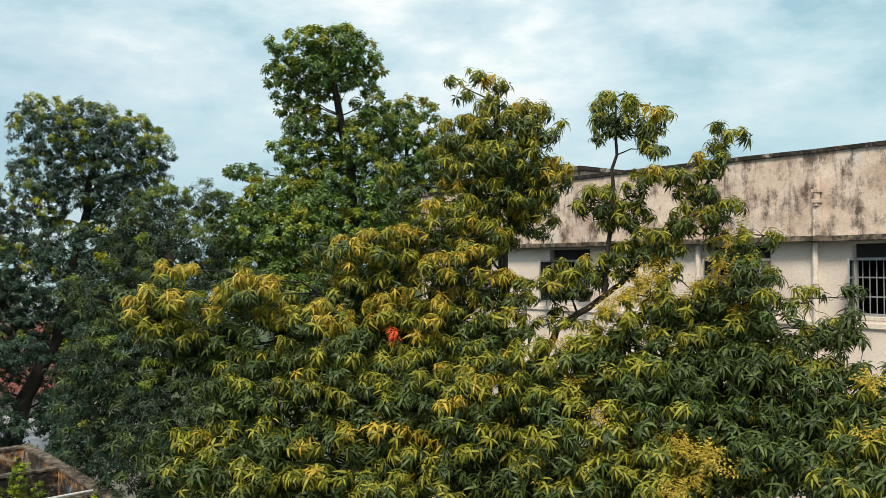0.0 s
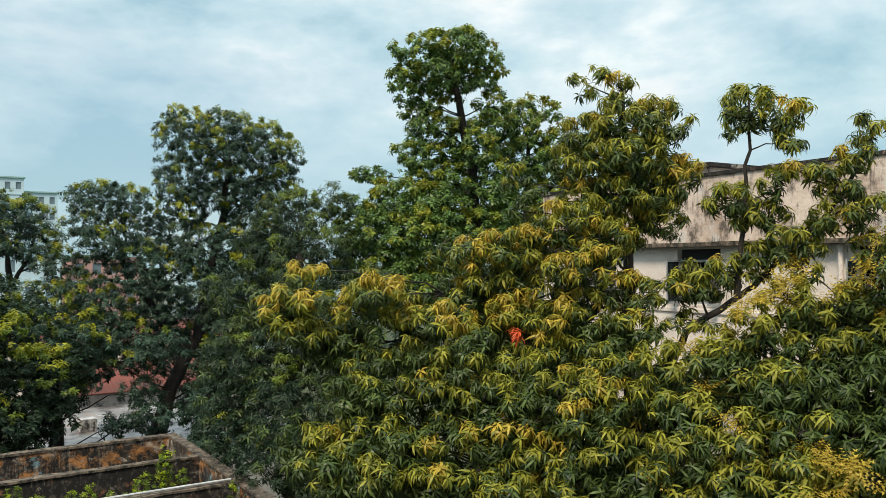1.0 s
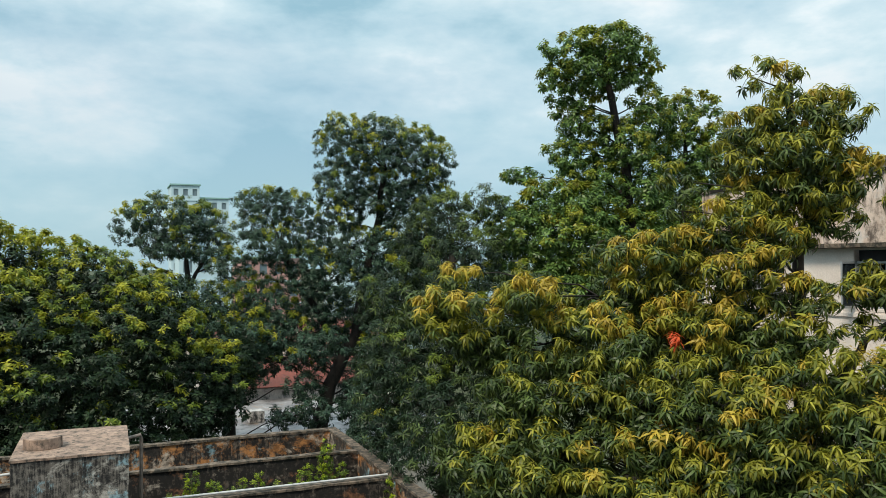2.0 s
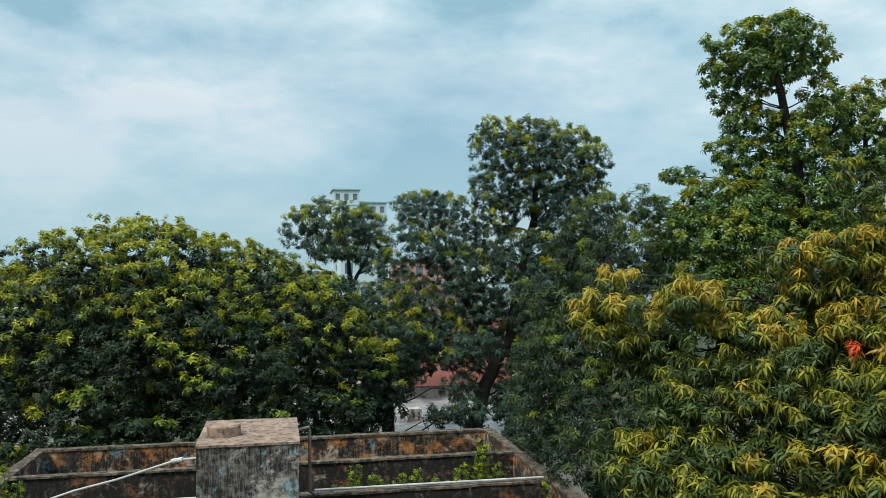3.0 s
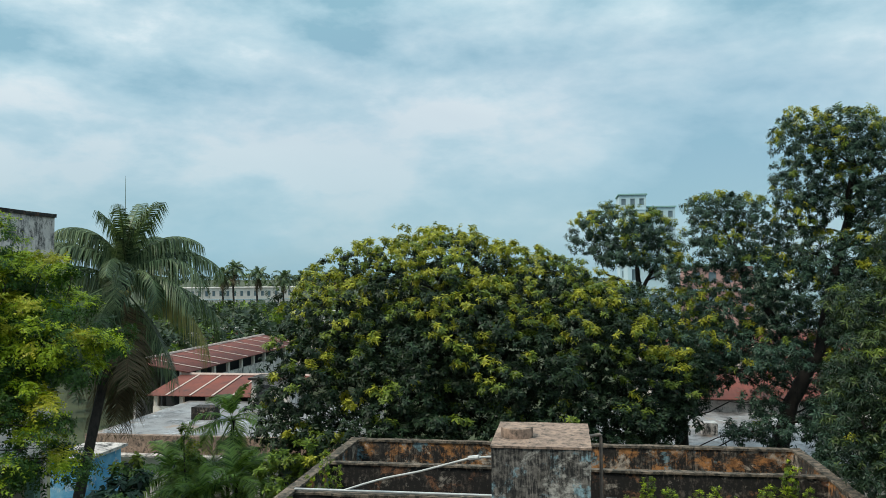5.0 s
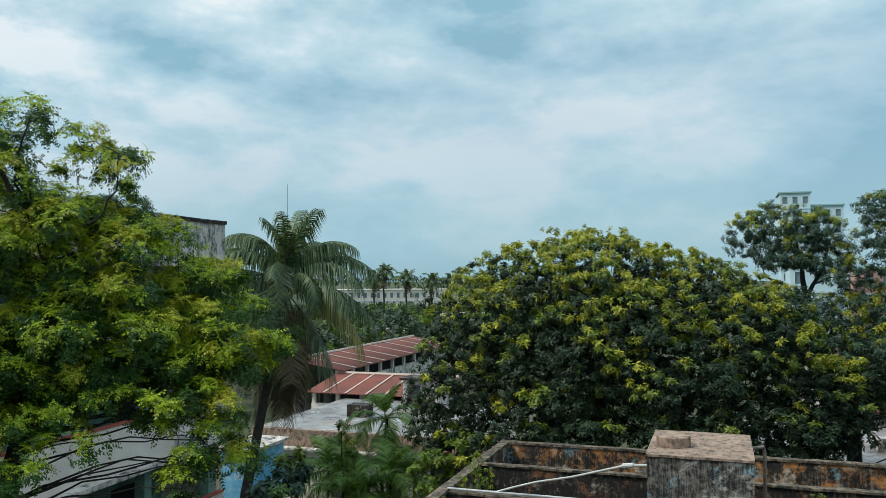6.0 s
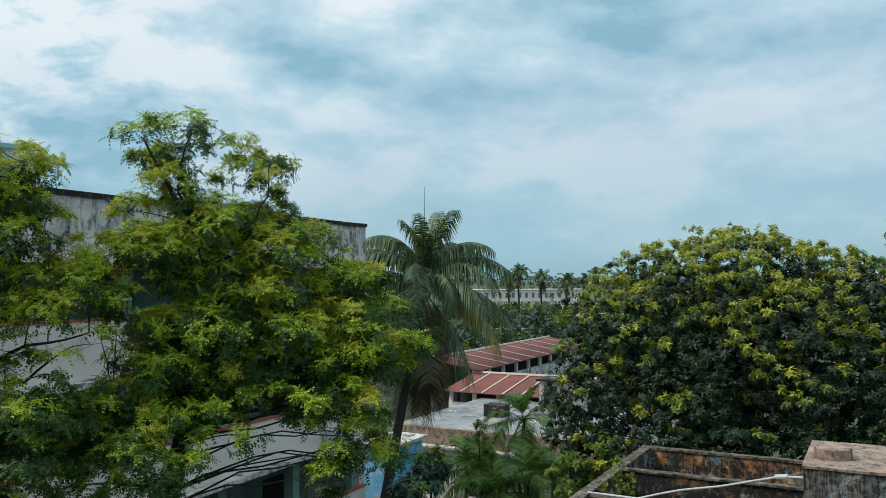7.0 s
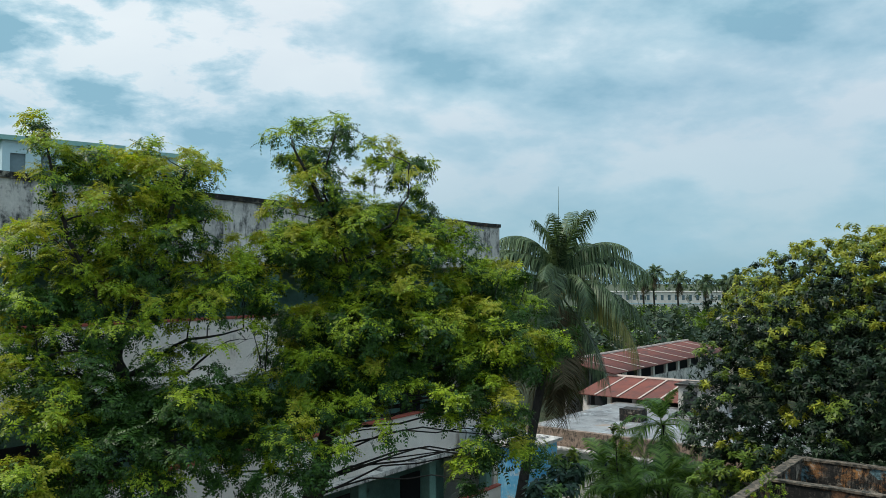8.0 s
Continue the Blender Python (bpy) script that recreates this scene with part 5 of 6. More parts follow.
# the lobes at tone -0.7 are dark leaves in place of shade deep inside
front_mango = tree('mango_tree', 'big mango covered in orange-yellow flush leaves', [(9.45, 12.33, 0.00), (9.49, 12.40, 8.06), (9.66, 12.78, 9.84), (9.98, 12.80, 11.86)],
    [
     (5.95, 13.2, 12.32, 0.39, 0.25, 0.5), (5.38, 12.81, 11.77, 0.47, 0.29, 0.4), (5.91, 12.23, 11.87, 0.4, 0.25, 0.4), (6.61, 11.85, 11.95, 0.46, 0.33, 0.35),
     (7.23, 12.09, 11.54, 0.38, 0.26, 0.2), (5.65, 12.71, 11.3, 0.45, 0.26, 0.0), (6.32, 12.27, 11.2, 0.54, 0.33, -0.1), (6.39, 11.61, 10.79, 0.43, 0.26, -0.3),
     (8.19, 11.54, 12.61, 0.42, 0.3, 0.2), (8.59, 11.09, 12.71, 0.45, 0.28, 0.3), (9.16, 10.87, 12.81, 0.46, 0.34, 0.4), (9.4, 10.3, 12.31, 0.45, 0.29, 0.3),
     (9.08, 11.24, 12.21, 0.51, 0.35, 0.1), (8.44, 11.55, 12.01, 0.42, 0.3, 0.05), (8.8, 10.89, 11.63, 0.54, 0.3, 0.4), (7.55, 11.11, 11.57, 0.44, 0.25, 0.2),
     (7.84, 10.72, 11.21, 0.43, 0.26, -0.1), (8.94, 10.14, 11.47, 0.44, 0.34, 0.3), (9.83, 10.26, 11.71, 0.42, 0.36, 0.15), (9.83, 9.9, 12.41, 0.41, 0.31, 0.0),
     (10.41, 9.65, 11.91, 0.46, 0.36, 0.05), (10.13, 9.38, 11.4, 0.41, 0.29, 0), (9.47, 9.6, 11.09, 0.4, 0.25, 0.2), (9.12, 10.21, 10.88, 0.45, 0.31, -0.4),
     (8.17, 10.08, 10.74, 0.51, 0.33, -0.15), (7.18, 10.7, 10.36, 0.42, 0.37, 0.0), (7.59, 10.06, 10.4, 0.49, 0.36, -0.15), (8.67, 9.28, 10.55, 0.5, 0.32, 0.1),
     (9.03, 8.77, 10.48, 0.45, 0.36, 0.1), (9.45, 9.12, 10.86, 0.43, 0.3, 0), (8.11, 9.45, 10.24, 0.49, 0.32, -0.1), (8.45, 8.92, 10.1, 0.48, 0.35, 0),
     (9.37, 8.86, 9.81, 0.46, 0.37, -0.1), (7.52, 9.68, 9.86, 0.48, 0.35, 0.1), (8.23, 9.45, 9.53, 0.5, 0.36, 0.05), (6.97, 10.38, 9.74, 0.5, 0.36, -0.1),
     (6.34, 10.8, 9.76, 0.5, 0.32, 0.15), (5.83, 11.09, 9.88, 0.41, 0.32, -0.1), (5.37, 11.43, 9.72, 0.35, 0.29, 0.15), (5.31, 11.02, 9.39, 0.41, 0.36, 0),
     (5.89, 10.5, 9.31, 0.48, 0.35, -0.15), (6.65, 9.89, 9.29, 0.48, 0.35, -0.15), (7.47, 9.34, 9.17, 0.48, 0.31, 0), (8.3, 8.75, 9.22, 0.48, 0.35, 0),
     (8.8, 8.07, 9.27, 0.43, 0.35, -0.1), (6.58, 11.06, 10.39, 0.42, 0.33, -0.3), (5.86, 11.14, 10.46, 0.41, 0.32, -0.5), (7.21, 11.43, 10.83, 0.44, 0.31, -0.4),
     (8.6, 8.64, 9.57, 0.48, 0.4, -0.3), (7.45, 10.47, 10.83, 0.5, 0.36, -0.5), (8.49, 9.35, 10.39, 0.54, 0.36, -0.6), (9.9, 9.63, 11.16, 0.49, 0.34, -0.4),
     (5.65, 13.59, 11.68, 0.57, 0.36, -0.7), (7.26, 13.17, 11.92, 0.59, 0.41, -0.7), (7.65, 12.44, 11.65, 0.45, 0.31, -0.7), (6.43, 12.84, 11.05, 0.64, 0.4, -0.7),
     (8.85, 12.08, 12.0, 0.51, 0.36, -0.7), (9.34, 11.83, 11.46, 0.67, 0.37, -0.7), (8.6, 11.41, 10.98, 0.53, 0.33, -0.7), (9.96, 11.05, 11.26, 0.56, 0.43, -0.7),
     (10.0, 10.74, 11.65, 0.5, 0.43, -0.7), (10.54, 10.42, 10.92, 0.51, 0.31, -0.7), (9.55, 10.6, 10.88, 0.53, 0.37, -0.7), (7.52, 11.38, 10.13, 0.52, 0.45, -0.7),
     (8.19, 11.01, 10.12, 0.62, 0.45, -0.7), (9.23, 10.63, 9.92, 0.64, 0.42, -0.7), (9.68, 9.9, 9.84, 0.63, 0.46, -0.7), (10.11, 9.42, 9.62, 0.57, 0.46, -0.7),
     (8.34, 10.68, 9.65, 0.62, 0.45, -0.7), (8.39, 9.94, 9.34, 0.6, 0.43, -0.7), (6.54, 11.5, 9.49, 0.6, 0.4, -0.7), (5.44, 12.09, 9.51, 0.42, 0.35, -0.7),
     (5.85, 12.05, 9.22, 0.51, 0.45, -0.7), (6.06, 11.22, 9.14, 0.59, 0.43, -0.7), (7.03, 10.58, 8.98, 0.59, 0.43, -0.7), (8.29, 10.15, 8.9, 0.6, 0.4, -0.7),
     (8.85, 9.28, 9.14, 0.59, 0.43, -0.7), (9.85, 8.76, 8.87, 0.55, 0.44, -0.7), (6.47, 12.15, 10.18, 0.52, 0.41, -0.7), (7.67, 12.23, 10.81, 0.54, 0.38, -0.7),
     (9.48, 9.29, 9.19, 0.61, 0.5, -0.7), (8.52, 11.79, 10.63, 0.65, 0.47, -0.7), (9.36, 10.08, 10.25, 0.68, 0.45, -0.7)],
    'mango', ['mango_old', 'mango_mid', 'mango_new'], limbs=[], clump=0.2, tufts=9, young=0.58, flush=0.16, core=1.0, high=0.2, bare=45, gap=1.15, girth=0.3, seed=11)

# tones down to -1: the shadowed part is coloured in with dark leaves
tree('mango_tree', 'leafy mango with dark and orange-yellow leaves', [(11.59, 6.66, 0.00), (11.63, 6.69, 8.75), (11.98, 6.78, 10.29), (12.21, 6.68, 11.55)],
    [
     (11.76, 7.39, 12.34, 0.31, 0.19, 0.9), (10.99, 7.1, 11.89, 0.42, 0.28, 0.3), (11.39, 7.05, 11.68, 0.36, 0.24, 0.4), (10.46, 7.26, 11.55, 0.41, 0.27, 0.15),
     (10.52, 7.84, 11.2, 0.43, 0.28, 0.0), (9.78, 7.7, 10.96, 0.4, 0.26, -0.1), (10.0, 7.34, 10.89, 0.37, 0.23, 0.4), (9.36, 8.01, 10.97, 0.4, 0.26, 0),
     (9.3, 7.96, 10.55, 0.4, 0.31, -0.1), (9.43, 7.52, 10.34, 0.39, 0.31, -0.2), (10.14, 7.66, 10.41, 0.38, 0.23, 0.2), (11.77, 6.47, 11.88, 0.43, 0.32, 0.2),
     (11.97, 6.02, 12.16, 0.39, 0.38, -0.25), (12.57, 6.51, 12.6, 0.36, 0.32, -0.15), (12.3, 5.9, 12.86, 0.25, 0.21, 0), (11.77, 5.56, 11.75, 0.36, 0.27, -0.1),
     (11.93, 6.18, 11.45, 0.52, 0.28, 0.05), (11.44, 6.68, 11.18, 0.61, 0.33, -0.25), (10.94, 6.97, 11.1, 0.42, 0.27, 0.0), (12.03, 5.65, 11.22, 0.34, 0.24, 0.25),
     (10.09, 6.7, 10.7, 0.47, 0.31, -0.4), (11.05, 6.45, 10.63, 0.59, 0.36, -1), (11.37, 5.81, 10.84, 0.5, 0.36, -1), (11.59, 5.23, 10.83, 0.41, 0.36, -0.6),
     (12.09, 5.04, 11.14, 0.37, 0.31, -0.3), (11.96, 5.06, 11.84, 0.21, 0.16, 0.3), (11.92, 4.63, 11.46, 0.32, 0.27, -0.4), (12.26, 4.54, 11.94, 0.18, 0.24, -0.3),
     (12.14, 4.35, 11.31, 0.2, 0.24, -0.5), (11.57, 4.67, 10.7, 0.44, 0.35, -0.6), (11.87, 4.22, 10.87, 0.27, 0.18, -0.5), (11.41, 4.02, 10.5, 0.39, 0.39, 0),
     (11.29, 4.63, 10.2, 0.48, 0.4, -0.8), (11.11, 5.33, 10.19, 0.48, 0.4, -1), (10.63, 5.94, 10.09, 0.48, 0.35, -1), (9.88, 6.2, 10.23, 0.38, 0.3, -0.8),
     (9.56, 6.72, 10.12, 0.38, 0.3, 0), (9.2, 6.94, 9.89, 0.38, 0.3, 0.1), (8.82, 7.33, 9.81, 0.38, 0.33, -0.1), (9.66, 6.79, 9.85, 0.39, 0.19, 0.5),
     (9.69, 5.98, 9.82, 0.45, 0.21, 0.7), (10.08, 5.71, 9.63, 0.38, 0.27, 0.8), (9.99, 5.37, 9.67, 0.29, 0.21, 0.8), (9.5, 6.22, 9.63, 0.38, 0.3, 0.2),
     (9.23, 6.87, 9.43, 0.46, 0.3, 0.1), (8.87, 7.48, 9.29, 0.42, 0.3, 0), (9.32, 5.84, 9.48, 0.44, 0.21, 0.3), (10.3, 4.94, 9.77, 0.45, 0.38, -0.8),
     (10.95, 4.57, 9.66, 0.47, 0.39, -0.6), (10.75, 3.86, 9.97, 0.38, 0.38, -0.2), (10.24, 3.86, 9.72, 0.43, 0.28, -0.3), (12.29, 7.44, 11.55, 0.44, 0.3, -0.7),
     (10.92, 7.9, 10.78, 0.46, 0.28, -0.7), (10.34, 8.9, 10.37, 0.51, 0.4, -0.7), (10.45, 8.58, 10.21, 0.51, 0.4, -0.7), (12.7, 6.79, 11.43, 0.64, 0.35, -0.7),
     (11.83, 6.71, 11.16, 0.72, 0.39, -0.7), (10.97, 7.24, 10.52, 0.59, 0.39, -0.7), (11.64, 6.69, 10.67, 0.71, 0.44, -0.7), (12.23, 6.11, 10.82, 0.61, 0.44, -0.7),
     (12.31, 5.7, 10.77, 0.51, 0.44, -0.7), (12.19, 4.14, 10.28, 0.48, 0.48, -0.7), (12.06, 5.02, 10.02, 0.59, 0.49, -0.7), (11.75, 5.71, 9.96, 0.59, 0.49, -0.7),
     (11.43, 6.41, 10.0, 0.59, 0.43, -0.7), (10.76, 7.32, 9.95, 0.49, 0.38, -0.7), (9.56, 8.22, 9.45, 0.48, 0.42, -0.7), (10.85, 6.51, 9.46, 0.58, 0.27, -0.7),
     (10.66, 6.03, 9.52, 0.47, 0.32, -0.7), (10.84, 5.85, 9.34, 0.37, 0.27, -0.7), (10.25, 6.73, 9.45, 0.47, 0.37, -0.7), (9.74, 7.02, 9.21, 0.55, 0.36, -0.7),
     (9.51, 8.08, 9.18, 0.52, 0.38, -0.7), (10.26, 6.28, 9.12, 0.55, 0.26, -0.7), (11.26, 5.44, 9.61, 0.57, 0.47, -0.7), (11.48, 4.63, 9.6, 0.56, 0.47, -0.7)],
    ('mango', 'mango', 'panicle'), ['mango_old', 'mango_mid', 'mango_new'], limbs=[], clump=0.2, tufts=9, young=0.56, flush=0.14, core=1.0, high=0.2, bare=35, gap=1.15, girth=0.3, seed=12)

# minus tones low and behind put the tree's own shade into its leaflets
tree('neem_tree', 'feathery neem tree with yellow-green tips', [(-8.74, 7.72, 0.00), (-9.61, 8.53, 9.14), (-9.61, 8.81, 9.98), (-9.52, 9.09, 10.76), (-9.37, 9.38, 11.94)],
    [
     (-10.56, 8.88, 14.98, 0.31, 0.3, -0.35), (-9.96, 9.36, 14.94, 0.33, 0.34, -0.35), (-10.53, 8.99, 14.63, 0.39, 0.27, -0.35), (-10.08, 9.15, 14.47, 0.39, 0.32, -0.35),
     (-10.02, 8.97, 14.04, 0.43, 0.26, -0.35), (-9.92, 9.35, 13.76, 0.49, 0.19, -0.35), (-9.87, 10.26, 14.75, 0.32, 0.2, -0.35), (-9.57, 10.3, 14.36, 0.32, 0.2, -0.35),
     (-9.3, 10.56, 14.58, 0.34, 0.22, -0.35), (-8.97, 10.16, 14.12, 0.25, 0.23, -0.35), (-9.88, 9.7, 14.22, 0.22, 0.17, -0.35), (-10.47, 8.57, 13.66, 0.33, 0.24, 0.2),
     (-10.25, 8.45, 13.13, 0.36, 0.28, 0.0), (-9.52, 9.27, 13.38, 0.49, 0.32, 0.3), (-9.98, 8.76, 13.05, 0.49, 0.32, 0.1), (-9.42, 10.28, 13.47, 0.52, 0.3, 0.0),
     (-8.82, 10.62, 13.32, 0.46, 0.32, 0.1), (-9.51, 9.8, 12.83, 0.59, 0.37, 0.1), (-9.98, 9.21, 12.59, 0.45, 0.35, 0.2), (-8.66, 9.98, 13.0, 0.49, 0.31, 0.2),
     (-8.58, 9.88, 12.4, 0.53, 0.35, 0.2), (-9.02, 9.69, 12.12, 0.58, 0.36, 0.0), (-8.37, 10.76, 13.02, 0.32, 0.29, 0.0), (-8.25, 10.76, 12.54, 0.5, 0.25, 0.2),
     (-7.8, 11.12, 12.59, 0.38, 0.18, 0.3), (-7.09, 10.79, 12.49, 0.26, 0.17, 0.3), (-7.79, 10.6, 12.03, 0.49, 0.23, 0.3), (-7.31, 10.96, 11.98, 0.37, 0.18, 0.2),
     (-6.82, 10.86, 11.52, 0.36, 0.17, 0.4), (-7.19, 10.36, 11.61, 0.47, 0.24, 0.2), (-8.17, 10.04, 11.76, 0.57, 0.3, 0.1), (-8.96, 8.95, 11.79, 0.55, 0.34, -0.2),
     (-9.96, 8.93, 11.8, 0.47, 0.32, -0.1), (-8.6, 9.77, 11.22, 0.57, 0.32, -0.3), (-7.66, 10.18, 11.24, 0.47, 0.28, -0.2), (-6.83, 10.45, 11.18, 0.38, 0.22, 0.0),
     (-9.14, 9.28, 11.13, 0.57, 0.32, -0.2), (-9.51, 8.52, 11.17, 0.52, 0.31, -0.1), (-10.13, 8.37, 11.37, 0.31, 0.21, 0.1), (-9.99, 7.97, 10.75, 0.39, 0.28, -0.1),
     (-9.31, 8.23, 10.65, 0.46, 0.27, 0.1), (-8.73, 8.73, 10.67, 0.38, 0.2, -0.5), (-8.58, 9.2, 10.82, 0.38, 0.17, -0.5), (-7.31, 9.98, 10.76, 0.38, 0.29, -0.3),
     (-7.58, 9.49, 10.75, 0.33, 0.16, -0.3), (-6.83, 9.96, 10.47, 0.31, 0.3, 0.0), (-6.73, 10.2, 10.02, 0.28, 0.23, 0.1), (-8.47, 8.05, 10.15, 0.2, 0.26, -0.2),
     (-9.07, 7.52, 10.28, 0.4, 0.32, 0.0), (-9.76, 7.41, 10.22, 0.37, 0.3, -0.1), (-8.79, 7.65, 9.82, 0.36, 0.32, 0.0), (-9.72, 6.8, 9.8, 0.34, 0.26, 0.4),
     (-9.29, 7.2, 9.71, 0.36, 0.29, -0.1), (-7.04, 9.17, 9.67, 0.19, 0.21, 0), (-8.16, 9.74, 10.47, 0.33, 0.19, -0.4), (-6.97, 9.58, 10.26, 0.24, 0.28, -0.2),
     (-7.14, 9.45, 9.97, 0.2, 0.2, -0.2), (-8.15, 8.72, 10.33, 0.18, 0.16, -0.3), (-10.64, 8.37, 12.77, 0.34, 0.29, 0.1), (-10.22, 8.09, 12.23, 0.37, 0.28, 0),
     (-10.37, 7.88, 12.03, 0.26, 0.19, -0.1), (-8.8, 8.8, 10.37, 0.27, 0.19, -0.3), (-8.08, 9.29, 10.77, 0.33, 0.2, -0.4), (-7.48, 9.64, 10.29, 0.28, 0.2, -0.3),
     (-7.09, 9.99, 9.93, 0.24, 0.21, -0.2), (-10.86, 10.43, 13.41, 0.64, 0.42, -0.7), (-11.21, 9.7, 13.16, 0.63, 0.41, -0.7), (-9.85, 10.74, 13.66, 0.62, 0.36, -0.7),
     (-9.66, 10.25, 11.96, 0.71, 0.43, -0.7), (-8.65, 11.69, 12.5, 0.62, 0.31, -0.7), (-8.06, 12.04, 12.51, 0.34, 0.22, -0.7), (-8.53, 11.55, 11.84, 0.61, 0.29, -0.7),
     (-8.25, 11.98, 12.07, 0.47, 0.23, -0.7), (-7.24, 11.82, 11.49, 0.45, 0.22, -0.7), (-7.95, 11.16, 11.39, 0.58, 0.3, -0.7), (-9.23, 11.15, 11.81, 0.73, 0.39, -0.7),
     (-9.91, 9.72, 11.67, 0.7, 0.43, -0.7), (-10.9, 9.5, 11.74, 0.58, 0.4, -0.7), (-8.88, 10.47, 11.25, 0.69, 0.38, -0.7), (-8.34, 11.36, 11.13, 0.6, 0.35, -0.7),
     (-9.95, 9.95, 11.05, 0.71, 0.39, -0.7), (-10.56, 9.45, 11.1, 0.66, 0.39, -0.7), (-10.38, 8.91, 10.54, 0.58, 0.34, -0.7), (-9.88, 9.73, 10.53, 0.49, 0.26, -0.7),
     (-8.05, 10.69, 10.5, 0.47, 0.36, -0.7), (-8.35, 10.88, 10.55, 0.43, 0.21, -0.7), (-10.67, 7.91, 10.11, 0.47, 0.37, -0.7), (-7.84, 10.4, 9.23, 0.25, 0.27, -0.7),
     (-7.88, 10.61, 9.62, 0.25, 0.25, -0.7), (-7.44, 10.84, 9.84, 0.29, 0.26, -0.7)],
    'neem', ['neem_old', 'neem_mid', 'neem_new'], limbs=[([(-9.43, 9.45, 11.93), (-9.61, 9.30, 12.77), (-9.74, 9.12, 13.42), (-9.84, 8.95, 13.98), (-9.70, 8.97, 14.62), (-9.59, 9.00, 14.94)], 0.03), ([(-9.74, 9.12, 13.42), (-9.95, 8.80, 14.16), (-10.09, 8.53, 14.70)], 0.05), ([(-9.64, 9.26, 13.05), (-9.08, 9.75, 13.43), (-8.83, 9.92, 13.90), (-8.76, 9.88, 14.46)], 0.025), ([(-9.54, 8.92, 10.14), (-9.29, 9.31, 10.75), (-8.78, 9.84, 11.20), (-8.01, 10.51, 11.75), (-7.15, 11.06, 11.48)], 0.055), ([(-9.60, 8.62, 9.83), (-9.94, 8.44, 10.52), (-10.25, 8.13, 10.80)], 0.04)], clump=0.22, tufts=14, young=0.78, flush=0.26, core=0.8, twigs=5, upright=0.8, high=0.5, gap=1.12, girth=0.21, seed=13)

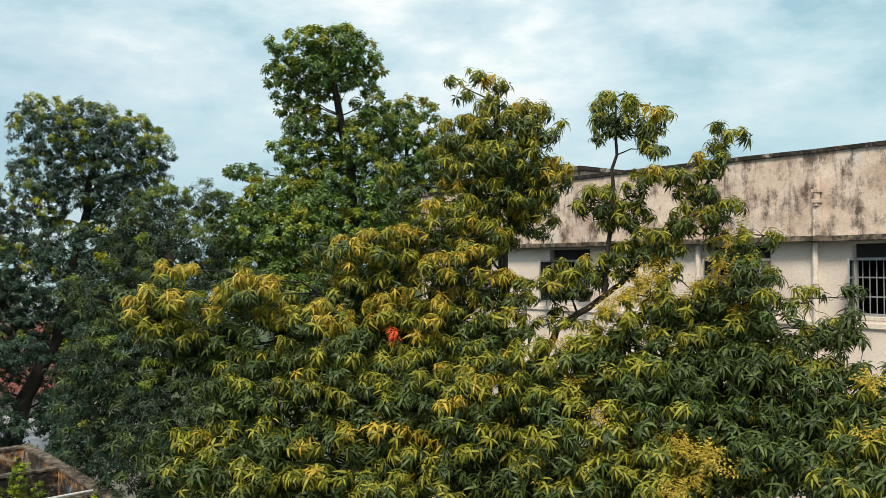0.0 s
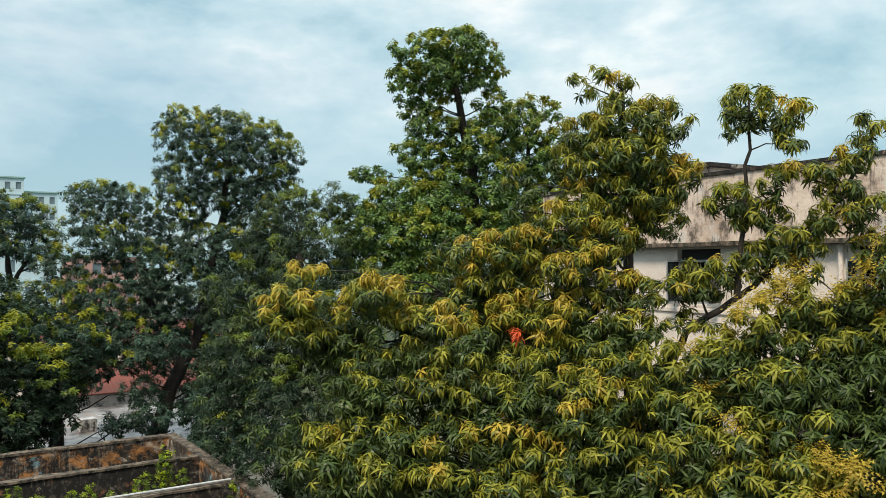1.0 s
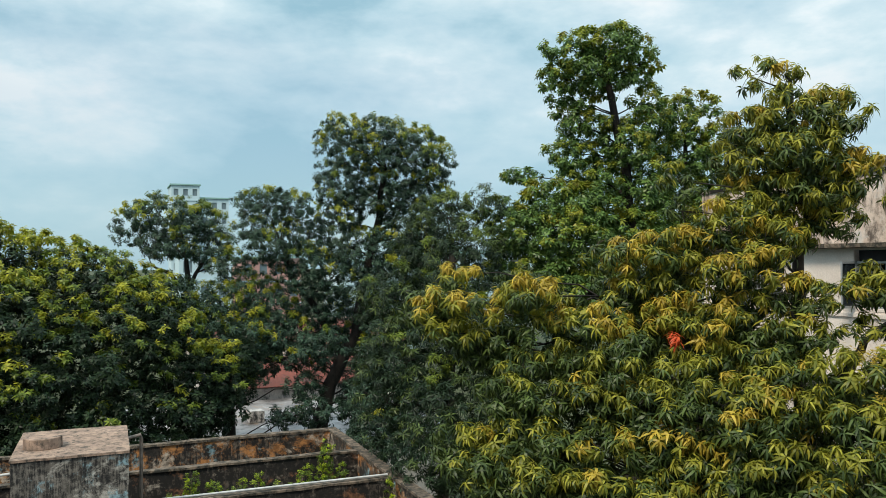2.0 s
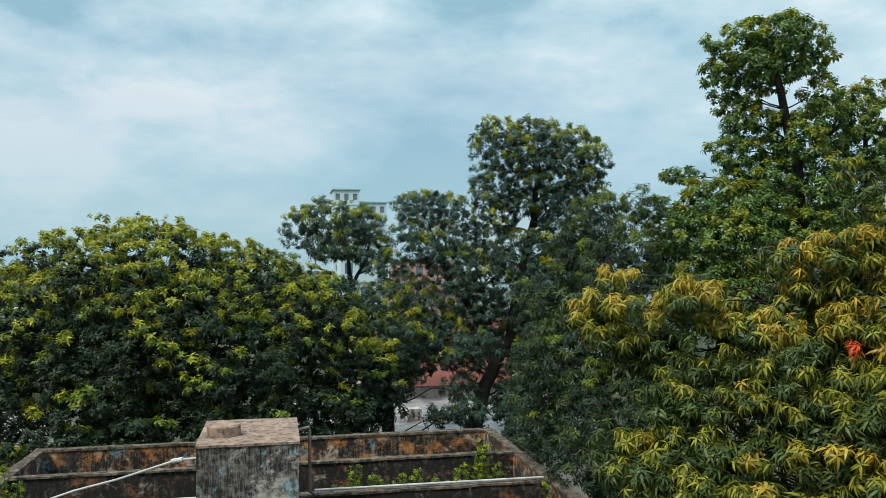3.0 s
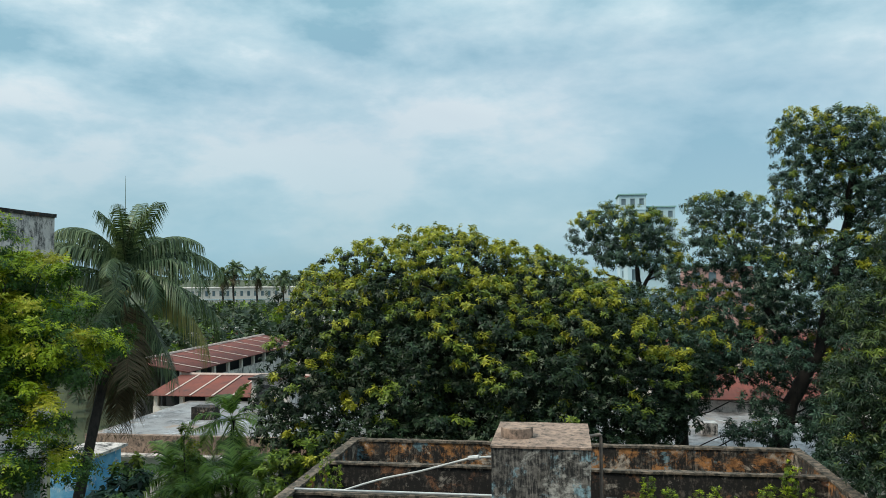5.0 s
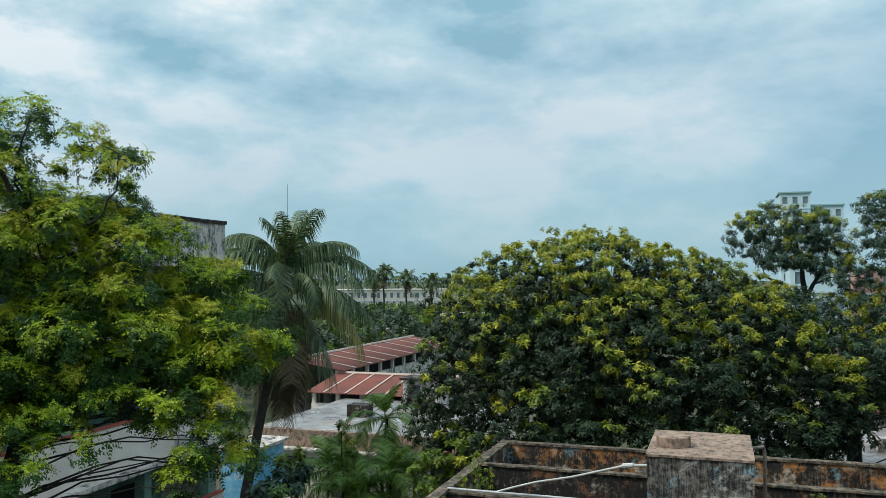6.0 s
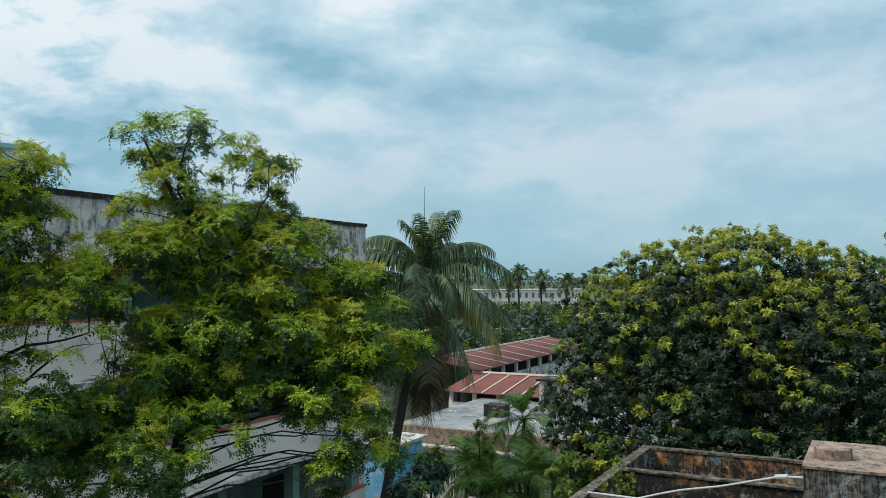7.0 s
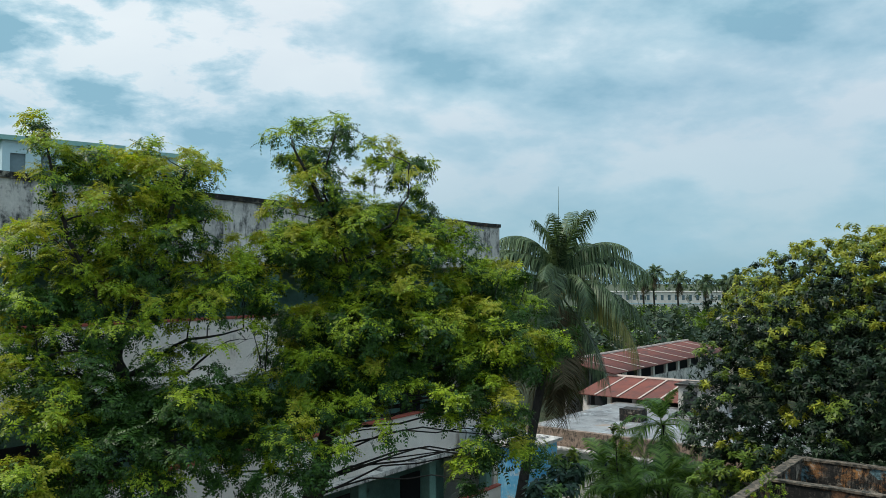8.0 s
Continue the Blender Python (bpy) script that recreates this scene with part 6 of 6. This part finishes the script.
# lower and rear lobes are toned dark, shade given as leaflet colour
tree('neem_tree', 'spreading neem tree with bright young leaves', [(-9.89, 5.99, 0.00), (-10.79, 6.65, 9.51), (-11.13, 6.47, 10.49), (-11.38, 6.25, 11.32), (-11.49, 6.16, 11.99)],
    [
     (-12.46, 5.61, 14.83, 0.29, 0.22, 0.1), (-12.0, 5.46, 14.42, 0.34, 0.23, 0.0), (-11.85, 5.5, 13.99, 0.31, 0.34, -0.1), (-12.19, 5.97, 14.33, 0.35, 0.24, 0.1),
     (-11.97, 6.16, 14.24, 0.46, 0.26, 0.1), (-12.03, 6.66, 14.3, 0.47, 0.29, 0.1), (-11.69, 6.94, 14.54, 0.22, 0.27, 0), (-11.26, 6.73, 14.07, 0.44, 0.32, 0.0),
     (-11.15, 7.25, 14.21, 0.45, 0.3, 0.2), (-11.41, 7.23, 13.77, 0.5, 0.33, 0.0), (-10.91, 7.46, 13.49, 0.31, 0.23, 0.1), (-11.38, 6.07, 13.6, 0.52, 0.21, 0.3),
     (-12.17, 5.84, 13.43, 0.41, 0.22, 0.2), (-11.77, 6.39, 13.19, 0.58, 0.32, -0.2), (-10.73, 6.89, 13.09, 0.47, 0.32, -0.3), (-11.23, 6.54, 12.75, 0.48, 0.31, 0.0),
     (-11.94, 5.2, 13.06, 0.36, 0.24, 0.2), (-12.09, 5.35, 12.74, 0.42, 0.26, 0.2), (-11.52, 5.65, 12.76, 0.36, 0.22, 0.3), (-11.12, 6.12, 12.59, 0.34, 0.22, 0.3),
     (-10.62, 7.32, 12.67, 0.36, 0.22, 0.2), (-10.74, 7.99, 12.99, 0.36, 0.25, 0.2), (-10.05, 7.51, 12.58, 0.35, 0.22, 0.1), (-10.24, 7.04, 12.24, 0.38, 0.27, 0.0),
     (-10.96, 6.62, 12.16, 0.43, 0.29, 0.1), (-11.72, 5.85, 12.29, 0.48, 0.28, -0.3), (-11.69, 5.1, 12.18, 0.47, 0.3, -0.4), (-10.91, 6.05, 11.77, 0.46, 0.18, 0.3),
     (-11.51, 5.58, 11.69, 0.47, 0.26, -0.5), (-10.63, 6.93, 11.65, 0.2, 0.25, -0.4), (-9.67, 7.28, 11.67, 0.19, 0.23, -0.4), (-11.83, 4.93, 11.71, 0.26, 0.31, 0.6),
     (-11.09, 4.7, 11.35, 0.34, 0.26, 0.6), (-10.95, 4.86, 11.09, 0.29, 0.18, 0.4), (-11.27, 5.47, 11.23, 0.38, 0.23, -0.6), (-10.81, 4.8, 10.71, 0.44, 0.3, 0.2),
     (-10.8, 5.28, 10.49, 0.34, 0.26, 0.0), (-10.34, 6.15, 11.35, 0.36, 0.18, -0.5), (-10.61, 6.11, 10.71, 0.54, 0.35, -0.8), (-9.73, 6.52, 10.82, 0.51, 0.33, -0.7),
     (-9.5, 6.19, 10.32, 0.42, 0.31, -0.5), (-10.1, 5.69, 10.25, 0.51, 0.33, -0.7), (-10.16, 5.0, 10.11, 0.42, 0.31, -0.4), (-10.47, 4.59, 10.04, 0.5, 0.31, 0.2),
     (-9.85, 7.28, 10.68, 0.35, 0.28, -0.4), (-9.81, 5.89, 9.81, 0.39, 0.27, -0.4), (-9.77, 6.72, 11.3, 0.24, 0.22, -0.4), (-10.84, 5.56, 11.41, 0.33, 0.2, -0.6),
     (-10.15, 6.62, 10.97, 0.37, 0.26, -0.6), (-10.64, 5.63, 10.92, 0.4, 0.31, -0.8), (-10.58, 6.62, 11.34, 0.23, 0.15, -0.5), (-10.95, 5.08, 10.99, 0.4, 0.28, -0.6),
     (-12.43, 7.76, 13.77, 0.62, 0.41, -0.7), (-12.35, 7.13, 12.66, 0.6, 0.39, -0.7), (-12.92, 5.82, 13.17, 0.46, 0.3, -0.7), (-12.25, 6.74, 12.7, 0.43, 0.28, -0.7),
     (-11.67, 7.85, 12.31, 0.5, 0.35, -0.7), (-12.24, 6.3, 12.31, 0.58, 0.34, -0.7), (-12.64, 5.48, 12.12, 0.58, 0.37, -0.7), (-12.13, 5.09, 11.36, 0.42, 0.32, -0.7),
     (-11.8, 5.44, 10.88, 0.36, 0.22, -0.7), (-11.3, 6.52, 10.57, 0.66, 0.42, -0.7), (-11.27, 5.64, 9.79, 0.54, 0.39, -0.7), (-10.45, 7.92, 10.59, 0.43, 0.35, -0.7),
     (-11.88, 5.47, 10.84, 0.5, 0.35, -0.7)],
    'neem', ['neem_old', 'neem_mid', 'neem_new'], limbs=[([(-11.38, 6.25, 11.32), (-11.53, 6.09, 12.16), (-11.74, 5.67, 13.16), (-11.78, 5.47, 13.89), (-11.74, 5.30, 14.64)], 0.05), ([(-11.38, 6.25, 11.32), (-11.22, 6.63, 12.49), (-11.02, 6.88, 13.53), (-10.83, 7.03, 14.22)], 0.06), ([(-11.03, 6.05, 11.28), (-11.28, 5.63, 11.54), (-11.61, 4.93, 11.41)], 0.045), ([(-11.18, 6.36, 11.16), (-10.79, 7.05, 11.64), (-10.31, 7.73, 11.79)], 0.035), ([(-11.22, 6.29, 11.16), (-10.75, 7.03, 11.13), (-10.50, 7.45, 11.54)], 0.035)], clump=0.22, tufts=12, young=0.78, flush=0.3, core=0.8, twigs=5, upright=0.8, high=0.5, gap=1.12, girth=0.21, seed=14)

tree('bush', 'dark large-leaved bush beside the yard wall', [(-14.10, 24.44, 0.00), (-14.08, 24.40, 5.62), (-14.14, 24.51, 6.18)],
    [
     (-13.8, 23.4, 5.7, 0.51, 0.47), (-13.6, 24.2, 5.9, 0.44, 0.40), (-14.2, 24.5, 6.3, 0.33, 0.28), (-13.7, 22.3, 5.7, 0.53, 0.45)],
    'broad', ['blue_old', 'broad_old', 'broad_mid'], limbs=[], clump=0.26, tufts=8, young=0.2, flush=0.03, size=1.8, girth=0.06, seed=21, category='bush')

tree('bush', 'tall creeper-covered stem with bright leaves', [(-12.92, 26.17, 0.00), (-12.90, 26.13, 5.46), (-13.11, 26.39, 6.98)],
    [
     (-13.1, 26.4, 7.0, 0.27, 0.42), (-12.9, 26.3, 6.3, 0.38, 0.55), (-12.9, 26.1, 5.5, 0.42, 0.63)],
    'shrub', ['bright_leaf', 'dome_mid', 'dome_new'], limbs=[], clump=0.2, tufts=7, young=0.3, flush=0.03, girth=0.05, seed=22, category='bush')

tree('bush', 'bright green shrub against the terrace wall', [(-8.30, 24.45, 0.00), (-8.29, 24.41, 6.37), (-8.27, 24.61, 7.19)],
    [
     (-8.3, 24.6, 7.0, 0.84, 0.74), (-8.6, 23.8, 6.4, 0.82, 0.64), (-7.5, 24.8, 7.1, 0.52, 0.41), (-7.7, 24.1, 6.5, 0.73, 0.64)],
    'mango_far', ['bright_leaf', 'dome_mid', 'dome_new'], limbs=[], clump=0.3, tufts=12, young=0.5, flush=0.1, girth=0.06, seed=23, category='bush')


# a tuft of red young leaves on the big mango
rng = np.random.default_rng(33)
P = np.array((8.24, 10.12, 11.30)) + rng.normal(0, 0.05, (4, 3)) - np.array(front_mango.location)
V, F, I = scatter(SPRAYS["mango"], P, frames_for(rng.normal(0, 0.3, P.shape) + (0, 0, 1), rng), np.full(4, 0.9), np.zeros(4, int))
mesh_object("red_leaf_tuft", V, F, M["red_leaf"], front_mango, label="tuft of red young leaves")
